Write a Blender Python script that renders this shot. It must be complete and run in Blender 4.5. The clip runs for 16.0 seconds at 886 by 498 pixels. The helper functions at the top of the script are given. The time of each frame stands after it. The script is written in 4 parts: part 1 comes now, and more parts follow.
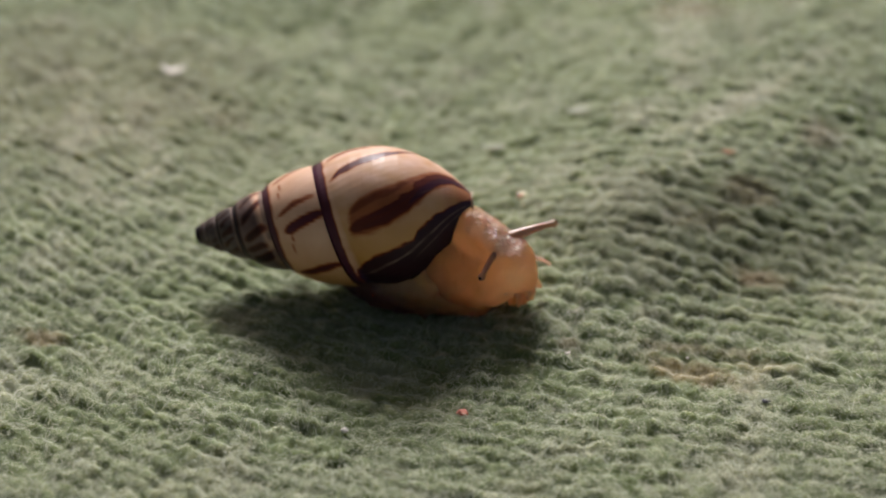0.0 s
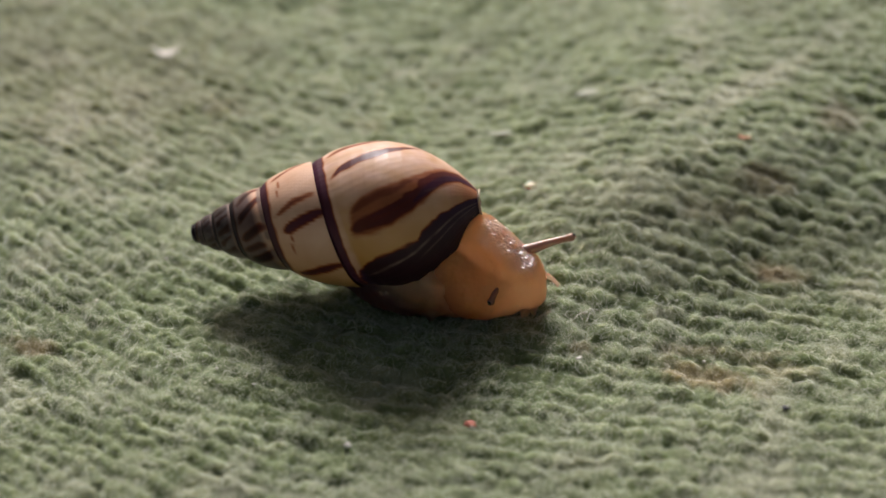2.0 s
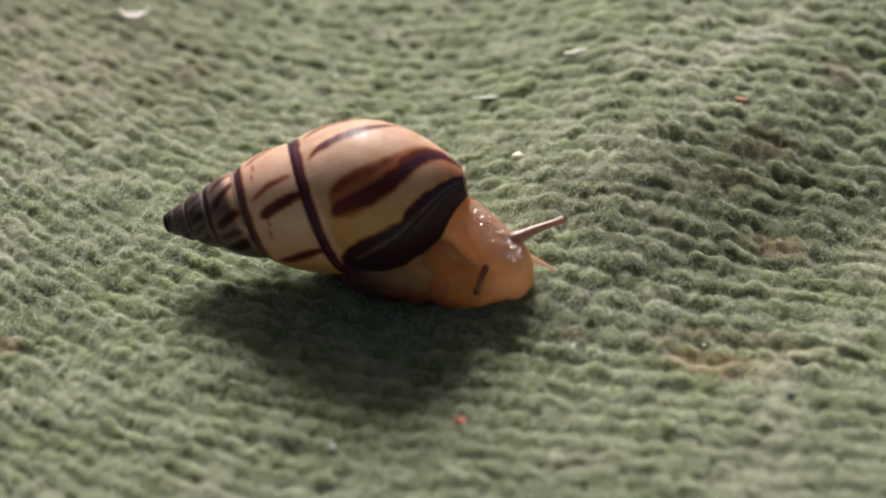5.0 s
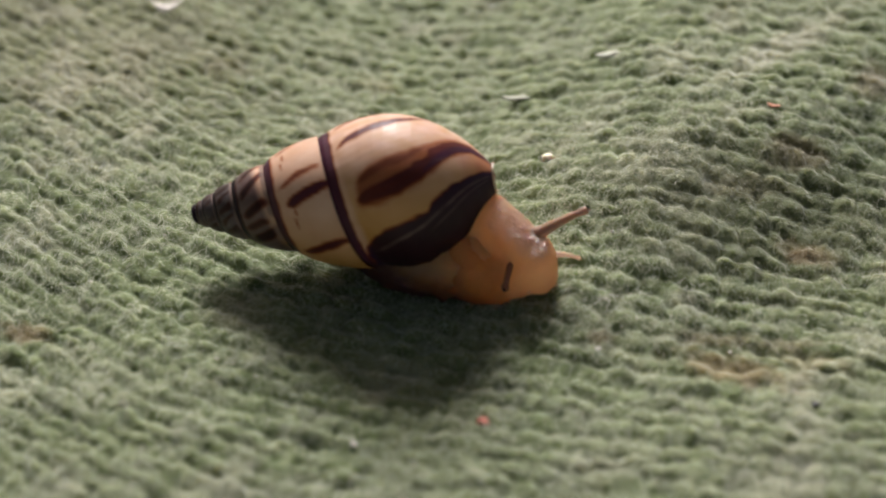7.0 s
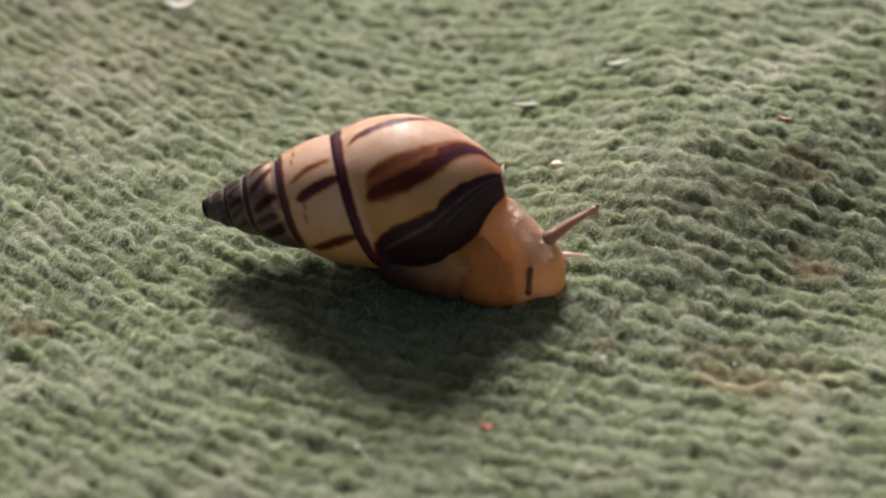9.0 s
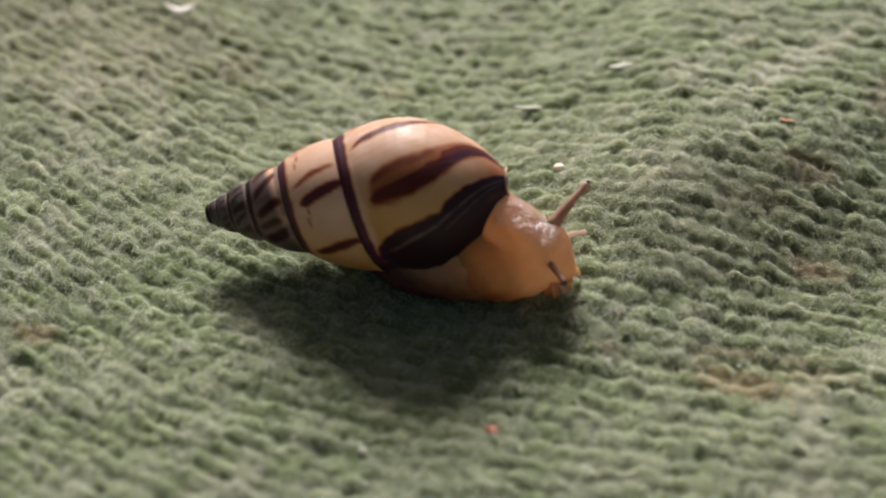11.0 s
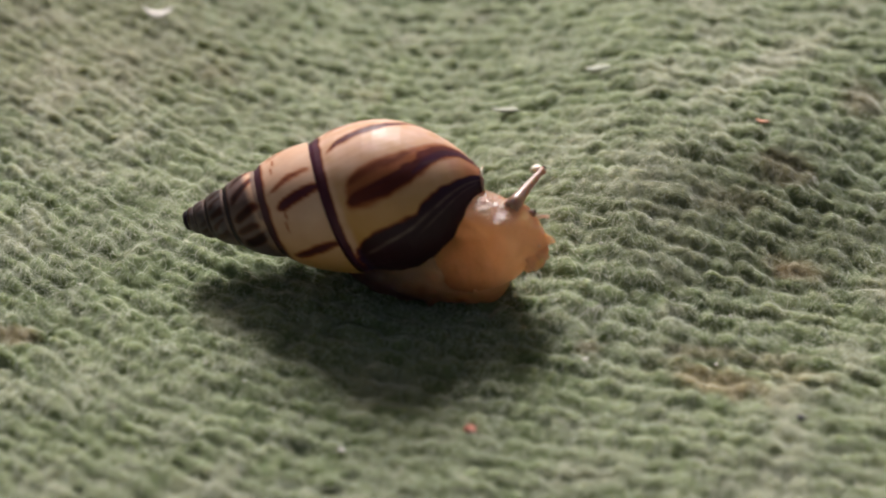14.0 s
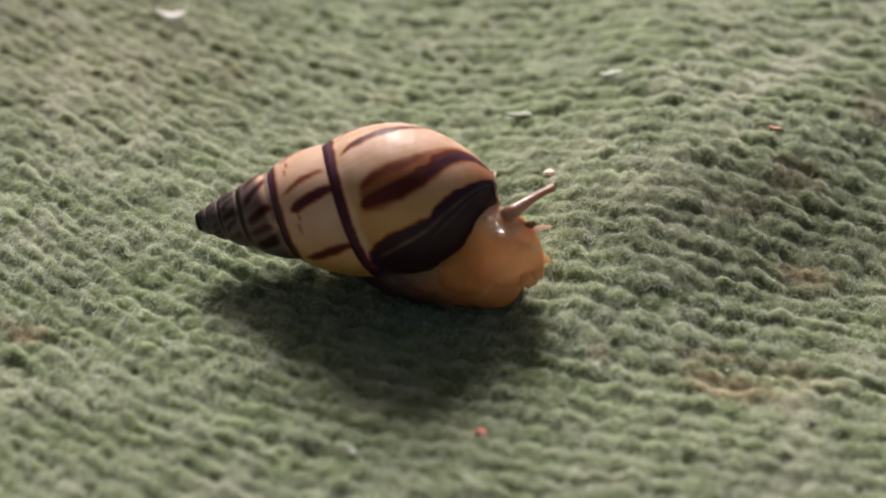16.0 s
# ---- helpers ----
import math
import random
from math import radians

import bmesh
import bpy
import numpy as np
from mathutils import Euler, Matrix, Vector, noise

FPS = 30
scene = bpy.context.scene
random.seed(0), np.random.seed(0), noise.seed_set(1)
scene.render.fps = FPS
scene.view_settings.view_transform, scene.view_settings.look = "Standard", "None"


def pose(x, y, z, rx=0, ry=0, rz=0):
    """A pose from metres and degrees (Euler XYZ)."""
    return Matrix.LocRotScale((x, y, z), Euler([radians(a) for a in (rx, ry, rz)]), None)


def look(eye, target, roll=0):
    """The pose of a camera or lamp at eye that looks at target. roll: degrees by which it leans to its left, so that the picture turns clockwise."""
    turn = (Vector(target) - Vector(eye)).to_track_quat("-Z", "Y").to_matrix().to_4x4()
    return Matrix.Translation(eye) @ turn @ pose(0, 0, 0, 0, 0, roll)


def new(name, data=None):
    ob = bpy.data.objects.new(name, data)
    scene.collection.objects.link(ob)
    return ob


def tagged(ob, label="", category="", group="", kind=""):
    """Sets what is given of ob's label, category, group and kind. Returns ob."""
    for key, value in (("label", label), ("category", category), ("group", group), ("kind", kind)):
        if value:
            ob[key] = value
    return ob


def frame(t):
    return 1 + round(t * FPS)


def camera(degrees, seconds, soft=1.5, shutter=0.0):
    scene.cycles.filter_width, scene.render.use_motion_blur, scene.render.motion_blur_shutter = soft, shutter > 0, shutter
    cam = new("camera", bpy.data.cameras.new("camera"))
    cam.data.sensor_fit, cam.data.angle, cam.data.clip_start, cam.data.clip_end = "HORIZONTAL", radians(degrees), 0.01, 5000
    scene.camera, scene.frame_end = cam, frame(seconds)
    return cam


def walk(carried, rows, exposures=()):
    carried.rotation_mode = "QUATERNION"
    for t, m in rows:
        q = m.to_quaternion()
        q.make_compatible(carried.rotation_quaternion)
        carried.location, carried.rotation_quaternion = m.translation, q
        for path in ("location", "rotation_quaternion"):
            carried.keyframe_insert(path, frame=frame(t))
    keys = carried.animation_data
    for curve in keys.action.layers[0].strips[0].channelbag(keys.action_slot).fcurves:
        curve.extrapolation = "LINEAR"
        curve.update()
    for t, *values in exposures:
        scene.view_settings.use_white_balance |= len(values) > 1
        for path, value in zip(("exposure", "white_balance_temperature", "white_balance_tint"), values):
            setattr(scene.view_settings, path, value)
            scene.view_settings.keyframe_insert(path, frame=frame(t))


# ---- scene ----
# ---- camera ----
cam = camera(24.0, 16.0, soft=1.7)
PATH = [
    (0, (0.00774, -0.12748, 0.08813), (0.00735, -0.01300, 0.01107), 0.65),
    (0.5, (0.00760, -0.12664, 0.08874), (0.00743, -0.01256, 0.01109), 0.85),
    (1, (0.00941, -0.12352, 0.08929), (0.00681, -0.01058, 0.01003), -0.55),
    (1.5, (0.00867, -0.12141, 0.08934), (0.00618, -0.00895, 0.00939), -0.65),
    (2, (0.00778, -0.11915, 0.08950), (0.00700, -0.00785, 0.00792), -0.12),
    (2.5, (0.00705, -0.11698, 0.08911), (0.00761, -0.00522, 0.00816), 0.10),
    (3, (0.00550, -0.11519, 0.08939), (0.00853, -0.00457, 0.00695), 0.77),
    (3.5, (0.00582, -0.11269, 0.09028), (0.00988, -0.00409, 0.00523), 1.06),
    (4, (0.00745, -0.11104, 0.09078), (0.00894, -0.00379, 0.00395), -0.37),
    (6.5, (0.00825, -0.10898, 0.09066), (0.00690, -0.00281, 0.00251), -1.02),
    (7, (0.00806, -0.10901, 0.09040), (0.00614, -0.00263, 0.00252), -0.31),
    (7.5, (0.00749, -0.10892, 0.09046), (0.00562, -0.00260, 0.00250), 0.69),
    (8, (0.00761, -0.10898, 0.09051), (0.00535, -0.00255, 0.00271), 1.09),
    (8.5, (0.00760, -0.10910, 0.09041), (0.00541, -0.00256, 0.00272), 1.15),
    (9, (0.00781, -0.10900, 0.09040), (0.00565, -0.00243, 0.00276), 0.95),
    (11.5, (0.00697, -0.10932, 0.09036), (0.00554, -0.00244, 0.00307), 1.03),
    (12, (0.00699, -0.10943, 0.09034), (0.00638, -0.00245, 0.00316), 1.35),
    (12.5, (0.00677, -0.10932, 0.09019), (0.00685, -0.00225, 0.00313), 1.35),
    (13, (0.00704, -0.10947, 0.09032), (0.00702, -0.00238, 0.00328), 1.14),
    (13.5, (0.00706, -0.10951, 0.09026), (0.00713, -0.00235, 0.00331), 1.19),
    (14, (0.00712, -0.10996, 0.09018), (0.00684, -0.00271, 0.00334), 1.18),
    (14.5, (0.00706, -0.11002, 0.09013), (0.00664, -0.00266, 0.00342), 1.31),
    (15, (0.00689, -0.10998, 0.09018), (0.00643, -0.00258, 0.00354), 1.24),
    (15.5, (0.00704, -0.11030, 0.09008), (0.00626, -0.00286, 0.00349), 1.28),
    (16, (0.00682, -0.11031, 0.09001), (0.00603, -0.00272, 0.00360), 1.52),
]
walk(cam, [(t, look(eye, target, roll)) for t, eye, target, roll in PATH], exposures=[(0.0, 0.38), (2.5, 0.43), (4.0, 0.46), (16.0, 0.47)])
# a close-up lens with a shallow zone of sharpness on the cloth just before the snail
cam.data.dof.use_dof = True
cam.data.dof.focus_distance = 0.143
cam.data.dof.aperture_fstop = 22.0

# ---- daylight ----
SUN_EL, SUN_AZ = 35.8, -6.0
world = bpy.data.worlds.new("world")
scene.world = world
world.use_nodes = True
wt = world.node_tree
sky = wt.nodes.new("ShaderNodeTexSky")
sky.sky_type = "NISHITA"
sky.sun_disc = False
sky.sun_elevation = radians(SUN_EL)
sky.sun_rotation = radians(SUN_AZ)
tint = wt.nodes.new("ShaderNodeMix")
tint.data_type, tint.blend_type = "RGBA", "MULTIPLY"
tint.inputs["Factor"].default_value = 1.0
tint.inputs["B"].default_value = (1.0, 0.91, 0.76, 1)  # hazy, warm daylight
wt.links.new(sky.outputs["Color"], tint.inputs["A"])
wt.links.new(tint.outputs["Result"], wt.nodes["Background"].inputs["Color"])
wt.nodes["Background"].inputs["Strength"].default_value = 0.041
sky.dust_density = 6.0
sky.ozone_density = 0.2
sun = bpy.data.lights.new("sun", "SUN")
sun.energy = 5.0
sun.angle = radians(19)
sun.color = (0.99, 0.965, 1.0)
sun_ob = new("sun", sun)
_el, _az = radians(SUN_EL), radians(SUN_AZ)
sun_ob.matrix_world = look((math.sin(_az) * math.cos(_el), math.cos(_az) * math.cos(_el), math.sin(_el)), (0, 0, 0))

MM = 0.001
CM = 0.01


# ---- materials ----
def material(name, rough=0.5, spec=0.5):
    m = bpy.data.materials.new(name)
    m.use_nodes = True
    nt = m.node_tree
    b = nt.nodes["Principled BSDF"]
    b.inputs["Roughness"].default_value = rough
    b.inputs["Specular IOR Level"].default_value = spec
    return m, nt, b


def node(nt, kind, **kw):
    n = nt.nodes.new(kind)
    for k, v in kw.items():
        n.inputs[k].default_value = v
    return n


def noise_tex(nt, scale, detail=3.0, rough=0.55):
    tc = nt.nodes.new("ShaderNodeTexCoord")
    n = node(nt, "ShaderNodeTexNoise", Scale=scale, Detail=detail, Roughness=rough)
    nt.links.new(tc.outputs["Object"], n.inputs["Vector"])
    return n.outputs["Fac"]


def ramp(nt, fac, stops):
    r = nt.nodes.new("ShaderNodeValToRGB")
    e = r.color_ramp.elements
    while len(e) < len(stops):
        e.new(0.5)
    for el, (p, c) in zip(e, stops):
        el.position = p
        el.color = (*c, 1) if len(c) == 3 else c
    nt.links.new(fac, r.inputs["Fac"])
    return r.outputs["Color"]


def mix(nt, fac, a, b, mode="MIX"):
    m = nt.nodes.new("ShaderNodeMix")
    m.data_type = "RGBA"
    m.blend_type = mode
    for sock, v in ((m.inputs["Factor"], fac), (m.inputs["A"], a), (m.inputs["B"], b)):
        if isinstance(v, (int, float)):
            sock.default_value = v
        elif isinstance(v, tuple):
            sock.default_value = (*v, 1)
        else:
            nt.links.new(v, sock)
    return m.outputs["Result"]


def attr(nt, name):
    a = nt.nodes.new("ShaderNodeAttribute")
    a.attribute_name = name
    return a.outputs["Fac"]


def bump(nt, b, height, strength, distance):
    n = node(nt, "ShaderNodeBump", Strength=strength, Distance=distance)
    nt.links.new(height, n.inputs["Height"])
    nt.links.new(n.outputs["Normal"], b.inputs["Normal"])


def cloth_material():
    m, nt, b = material("green_cotton_weave", 0.92, 0.15)
    col = ramp(nt, noise_tex(nt, 520, 4), [(0.3, (0.115, 0.146, 0.056)), (0.52, (0.178, 0.214, 0.1)), (0.75, (0.285, 0.318, 0.18))])
    wide = ramp(nt, noise_tex(nt, 70, 3), [(0.35, (0.82, 0.86, 0.76)), (0.65, (1.1, 1.1, 1.12))])
    col = mix(nt, 1.0, col, wide, "MULTIPLY")
    col = mix(nt, attr(nt, "worn"), col, (0.42, 0.41, 0.31))
    col = mix(nt, attr(nt, "deep_green"), col, (0.105, 0.14, 0.065))
    col = mix(nt, attr(nt, "stain_tint"), col, (0.15, 0.09, 0.045))
    col = mix(nt, attr(nt, "straw"), col, (0.32, 0.23, 0.13))
    nt.links.new(col, b.inputs["Base Color"])
    b.inputs["Subsurface Weight"].default_value = 1.0
    b.inputs["Subsurface Radius"].default_value = (1.0, 0.95, 0.7)
    b.inputs["Subsurface Scale"].default_value = 0.0012
    b.inputs["Sheen Weight"].default_value = 1.0
    b.inputs["Sheen Roughness"].default_value = 0.38
    b.inputs["Sheen Tint"].default_value = (1.0, 0.98, 0.98, 1)
    bump(nt, b, noise_tex(nt, 5200, 4, 0.7), 0.9, 0.00012)
    return m


def fuzz_material():
    m, nt, b = material("cotton_fibre", 0.45, 0.5)
    oi = nt.nodes.new("ShaderNodeNewGeometry")
    col = ramp(nt, oi.outputs["Random Per Island"], [(0.0, (0.155, 0.188, 0.08)), (0.55, (0.265, 0.295, 0.165)), (0.88, (0.48, 0.49, 0.38)), (1.0, (0.78, 0.77, 0.68))])
    wide = ramp(nt, noise_tex(nt, 70, 3), [(0.35, (0.82, 0.86, 0.76)), (0.65, (1.1, 1.1, 1.12))])
    col = mix(nt, 1.0, col, wide, "MULTIPLY")
    faded = ramp(nt, oi.outputs["Random Per Island"], [(0.0, (0.48, 0.5, 0.38)), (1.0, (0.78, 0.78, 0.66))])
    col = mix(nt, attr(nt, "curl"), col, faded)
    col = mix(nt, attr(nt, "deep_green"), col, (0.14, 0.18, 0.085))
    col = mix(nt, attr(nt, "stain_tint"), col, (0.17, 0.1, 0.05))
    col = mix(nt, attr(nt, "straw"), col, (0.4, 0.29, 0.17))
    nt.links.new(col, b.inputs["Base Color"])
    thin = nt.nodes.new("ShaderNodeBsdfTranslucent")
    nt.links.new(col, thin.inputs["Color"])
    both = node(nt, "ShaderNodeMixShader", Fac=0.45)
    nt.links.new(b.outputs[0], both.inputs[1])
    nt.links.new(thin.outputs[0], both.inputs[2])
    nt.links.new(both.outputs[0], nt.nodes["Material Output"].inputs["Surface"])
    return m


def shell_material():
    m, nt, b = material("glossy_banded_shell", 0.3, 0.14)
    cream = ramp(nt, noise_tex(nt, 240, 3), [(0.35, (0.355, 0.18, 0.046)), (0.65, (0.43, 0.235, 0.077))])
    rosy = ramp(nt, noise_tex(nt, 420, 4), [(0.3, (0.475, 0.295, 0.215)), (0.7, (0.6, 0.41, 0.325))])
    cream = mix(nt, attr(nt, "pink"), cream, rosy)
    grey = ramp(nt, noise_tex(nt, 900, 3), [(0.35, (0.03, 0.022, 0.024)), (0.7, (0.105, 0.085, 0.082))])
    tan = ramp(nt, noise_tex(nt, 500, 3), [(0.35, (0.078, 0.048, 0.045)), (0.7, (0.14, 0.095, 0.083))])
    col = mix(nt, attr(nt, "mid"), cream, tan)
    col = mix(nt, attr(nt, "tip"), col, grey)
    streak = ramp(nt, attr(nt, "streak"), [(0.0, (1, 1, 1)), (0.3, (0.58, 0.33, 0.22)), (0.6, (0.18, 0.055, 0.045)), (1.0, (0.05, 0.03, 0.16))])
    col = mix(nt, 1.0, col, streak, "MULTIPLY")
    col = mix(nt, attr(nt, "pale"), col, (0.16, 0.11, 0.09))
    nt.links.new(col, b.inputs["Base Color"])
    b.inputs["Subsurface Weight"].default_value = 0.12
    b.inputs["Subsurface Radius"].default_value = (1.0, 0.5, 0.25)
    b.inputs["Subsurface Scale"].default_value = 0.0006
    rgh = ramp(nt, noise_tex(nt, 600, 4), [(0.3, (0.36, 0.36, 0.36)), (0.7, (0.52, 0.52, 0.52))])
    nt.links.new(rgh, b.inputs["Roughness"])
    # fine lines that run round the whorls, across the growth ridges
    tc = nt.nodes.new("ShaderNodeTexCoord")
    mp = node(nt, "ShaderNodeMapping", Scale=(4200.0, 260.0, 260.0))
    nt.links.new(tc.outputs["Object"], mp.inputs["Vector"])
    spiral = node(nt, "ShaderNodeTexNoise", Scale=1.0, Detail=2.0)
    nt.links.new(mp.outputs["Vector"], spiral.inputs["Vector"])
    gr = nt.nodes.new("ShaderNodeMath")
    gr.operation = "MULTIPLY_ADD"
    nt.links.new(spiral.outputs["Fac"], gr.inputs[0])
    gr.inputs[1].default_value = 2.2
    nt.links.new(attr(nt, "growth"), gr.inputs[2])
    bump(nt, b, gr.outputs[0], 0.11, 0.00005)
    return m


def skin_material(name, lo, hi, wet=0.16, bumps=0.6, thin_share=0.4, band=None, glow=0.0, lean=0.0, beads=False, depth=0.0013):
    """Moist translucent skin: light from behind glows through it."""
    m, nt, b = material(name, wet, 0.5)
    col = ramp(nt, noise_tex(nt, 450, 4), [(0.3, lo), (0.7, hi)])
    clear = mix(nt, glow, col, (1.0, 0.85, 0.67))
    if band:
        # shade painted into the skin colour between two heights of the body, mottled border
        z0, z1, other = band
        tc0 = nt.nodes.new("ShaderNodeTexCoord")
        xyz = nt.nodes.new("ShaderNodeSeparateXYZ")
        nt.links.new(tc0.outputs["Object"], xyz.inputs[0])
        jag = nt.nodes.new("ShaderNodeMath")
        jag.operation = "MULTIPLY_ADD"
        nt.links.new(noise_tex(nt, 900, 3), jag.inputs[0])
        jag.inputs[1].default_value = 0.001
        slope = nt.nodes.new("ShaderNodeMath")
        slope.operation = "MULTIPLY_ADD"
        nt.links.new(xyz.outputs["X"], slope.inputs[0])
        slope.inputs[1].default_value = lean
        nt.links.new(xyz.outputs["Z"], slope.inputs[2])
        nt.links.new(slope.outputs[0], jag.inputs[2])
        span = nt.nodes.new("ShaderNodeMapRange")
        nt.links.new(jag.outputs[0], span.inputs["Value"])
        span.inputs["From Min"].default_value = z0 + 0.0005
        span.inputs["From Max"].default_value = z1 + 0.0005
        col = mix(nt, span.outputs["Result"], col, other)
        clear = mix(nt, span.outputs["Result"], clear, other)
    if beads:
        top = attr(nt, "back")
        col = mix(nt, top, col, (0.58, 0.4, 0.31))
        clear = mix(nt, top, clear, (0.78, 0.57, 0.45))
        # the colour turns paler towards the snout
        snout = attr(nt, "snout")
        col = mix(nt, snout, col, (0.82, 0.52, 0.28))
        clear = mix(nt, snout, clear, (0.93, 0.69, 0.46))
    nt.links.new(col, b.inputs["Base Color"])
    b.inputs["Subsurface Weight"].default_value = 1.0
    b.inputs["Subsurface Radius"].default_value = (1.0, 0.5, 0.2)
    b.inputs["Subsurface Scale"].default_value = depth
    tc = nt.nodes.new("ShaderNodeTexCoord")
    v = node(nt, "ShaderNodeTexVoronoi", Scale=3700.0)
    v.feature = "SMOOTH_F1"
    nt.links.new(tc.outputs["Object"], v.inputs["Vector"])
    inv = nt.nodes.new("ShaderNodeMath")
    inv.operation = "SUBTRACT"
    inv.inputs[0].default_value = 1.0
    nt.links.new(v.outputs["Distance"], inv.inputs[1])
    bump(nt, b, inv.outputs[0], bumps * 0.12, 0.0003)
    wet_film = node(nt, "ShaderNodeBump", Strength=bumps, Distance=0.0008 if beads else 0.00016)
    nt.links.new(inv.outputs[0], wet_film.inputs["Height"])
    film = node(nt, "ShaderNodeBsdfGlossy", Roughness=0.13 if beads else 0.25)
    nt.links.new(wet_film.outputs["Normal"], film.inputs["Normal"])
    thin = nt.nodes.new("ShaderNodeBsdfTranslucent")
    nt.links.new(clear, thin.inputs["Color"])
    both = node(nt, "ShaderNodeMixShader", Fac=thin_share)
    nt.links.new(b.outputs[0], both.inputs[1])
    nt.links.new(thin.outputs[0], both.inputs[2])
    wet_skin = node(nt, "ShaderNodeMixShader", Fac=0.09 if bumps > 0.5 else 0.015)
    if beads:
        more = nt.nodes.new("ShaderNodeMath")
        more.operation = "MULTIPLY_ADD"
        nt.links.new(top, more.inputs[0])
        more.inputs[1].default_value, more.inputs[2].default_value = 0.1, 0.015
        nt.links.new(more.outputs[0], wet_skin.inputs["Fac"])
    nt.links.new(both.outputs[0], wet_skin.inputs[1])
    nt.links.new(film.outputs[0], wet_skin.inputs[2])
    nt.links.new(wet_skin.outputs[0], nt.nodes["Material Output"].inputs["Surface"])
    return m


def plain(name, lo, hi, scale, rough=0.6, sss=0.0):
    m, nt, b = material(name, rough, 0.4)
    nt.links.new(ramp(nt, noise_tex(nt, scale, 4), [(0.3, lo), (0.7, hi)]), b.inputs["Base Color"])
    b.inputs["Subsurface Weight"].default_value = sss
    b.inputs["Subsurface Scale"].default_value = 0.0004
    bump(nt, b, noise_tex(nt, scale * 4, 3), 0.4, 0.00005)
    return m


CLOTH = cloth_material()
FUZZ = fuzz_material()
SHELL = shell_material()
# foot and head: the shell's shade is put into the colour, mauve at the lower rear
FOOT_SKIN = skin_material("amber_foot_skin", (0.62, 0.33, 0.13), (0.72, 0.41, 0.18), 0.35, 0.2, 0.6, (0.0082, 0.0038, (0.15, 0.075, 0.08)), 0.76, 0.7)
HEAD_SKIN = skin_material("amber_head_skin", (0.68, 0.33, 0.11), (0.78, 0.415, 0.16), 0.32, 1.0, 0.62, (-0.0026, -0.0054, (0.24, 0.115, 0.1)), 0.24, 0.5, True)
LOBE_SKIN = skin_material("thin_amber_lip_skin", (0.84, 0.57, 0.33), (0.92, 0.68, 0.44), 0.3, 0.3, 0.75, None, 0.4)
STALK_SKIN = skin_material("brown_stalk_skin", (0.34, 0.2, 0.14), (0.47, 0.3, 0.22), 0.35, 0.15, 0.4, depth=0.0004)
DARK_STALK_SKIN = skin_material("dark_stalk_skin", (0.28, 0.15, 0.11), (0.4, 0.22, 0.17), 0.1, 0.3, 0.5, depth=0.0004)
PALE_SKIN = skin_material("pale_feeler_skin", (0.7, 0.57, 0.47), (0.82, 0.7, 0.6), 0.2, 0.2, 0.6, depth=0.0004)
EYE = plain("black_eye", (0.012, 0.01, 0.01), (0.03, 0.02, 0.02), 4000, 0.1)
LIP = plain("pale_shell_lip", (0.4, 0.3, 0.2), (0.52, 0.42, 0.32), 1500, 0.35, 0.3)
GRAIN = plain("cream_grain", (0.82, 0.72, 0.55), (0.93, 0.86, 0.74), 1800, 0.45, 0.4)
RED = plain("red_crumb", (0.5, 0.16, 0.11), (0.68, 0.27, 0.2), 2500, 0.7)
ORANGE = plain("orange_flake", (0.42, 0.17, 0.09), (0.58, 0.28, 0.17), 2500, 0.6)
WHITE = plain("white_lint", (0.6, 0.55, 0.5), (0.85, 0.8, 0.76), 1500, 0.8)
PALE = plain("pale_lint", (0.5, 0.5, 0.41), (0.68, 0.68, 0.58), 1500, 0.8)
DULL = plain("dull_lint", (0.36, 0.37, 0.29), (0.5, 0.5, 0.42), 1500, 0.85)
DARK = plain("dark_speck", (0.03, 0.03, 0.05), (0.09, 0.08, 0.1), 2500, 0.5)


# ---- mesh helpers ----
def mesh_from(name, verts, faces, mat, smooth=True):
    me = bpy.data.meshes.new(name)
    me.from_pydata([tuple(v) for v in verts], [], faces)
    me.materials.append(mat)
    if smooth:
        me.shade_smooth()
    me.update()
    return me


def part(name, me, parent, label=""):
    ob = new(name, me)
    ob.parent = parent
    if label:
        tagged(ob, label)
    return ob


def float_attr(me, name, values):
    a = me.attributes.new(name, "FLOAT", "POINT")
    a.data.foreach_set("value", np.asarray(values, dtype=np.float32))


TABLE = np.random.RandomState(7).rand(64, 64)


def vnoise(x, y, seed=0):
    """Smooth lattice noise, 0 to 1, for arrays."""
    x = np.asarray(x) + seed * 17.31
    y = np.asarray(y) + seed * 9.73
    i, j = np.floor(x).astype(int), np.floor(y).astype(int)
    u, v = x - i, y - j
    u, v = u * u * u * (u * (6 * u - 15) + 10), v * v * v * (v * (6 * v - 15) + 10)
    g = lambda a, b: TABLE[a % 64, b % 64]
    return (g(i, j) * (1 - u) + g(i + 1, j) * u) * (1 - v) + (g(i, j + 1) * (1 - u) + g(i + 1, j + 1) * u) * v


def fbm(x, y, seed=0, octaves=4):
    s, a, tot = 0.0, 1.0, 0.0
    for k in range(octaves):
        s = s + a * vnoise(x * 2**k, y * 2**k, seed + 3 * k)
        tot += a
        a *= 0.55
    return s / tot


def step(a, b, x):
    t = np.clip((x - a) / (b - a), 0, 1)
    return t * t * (3 - 2 * t)


# ---- the cloth ----
ROW, BUMP, TUFT = 1.58, 1.7, 0.52  # mm between rows, between the tufts of a row, and a tuft's height


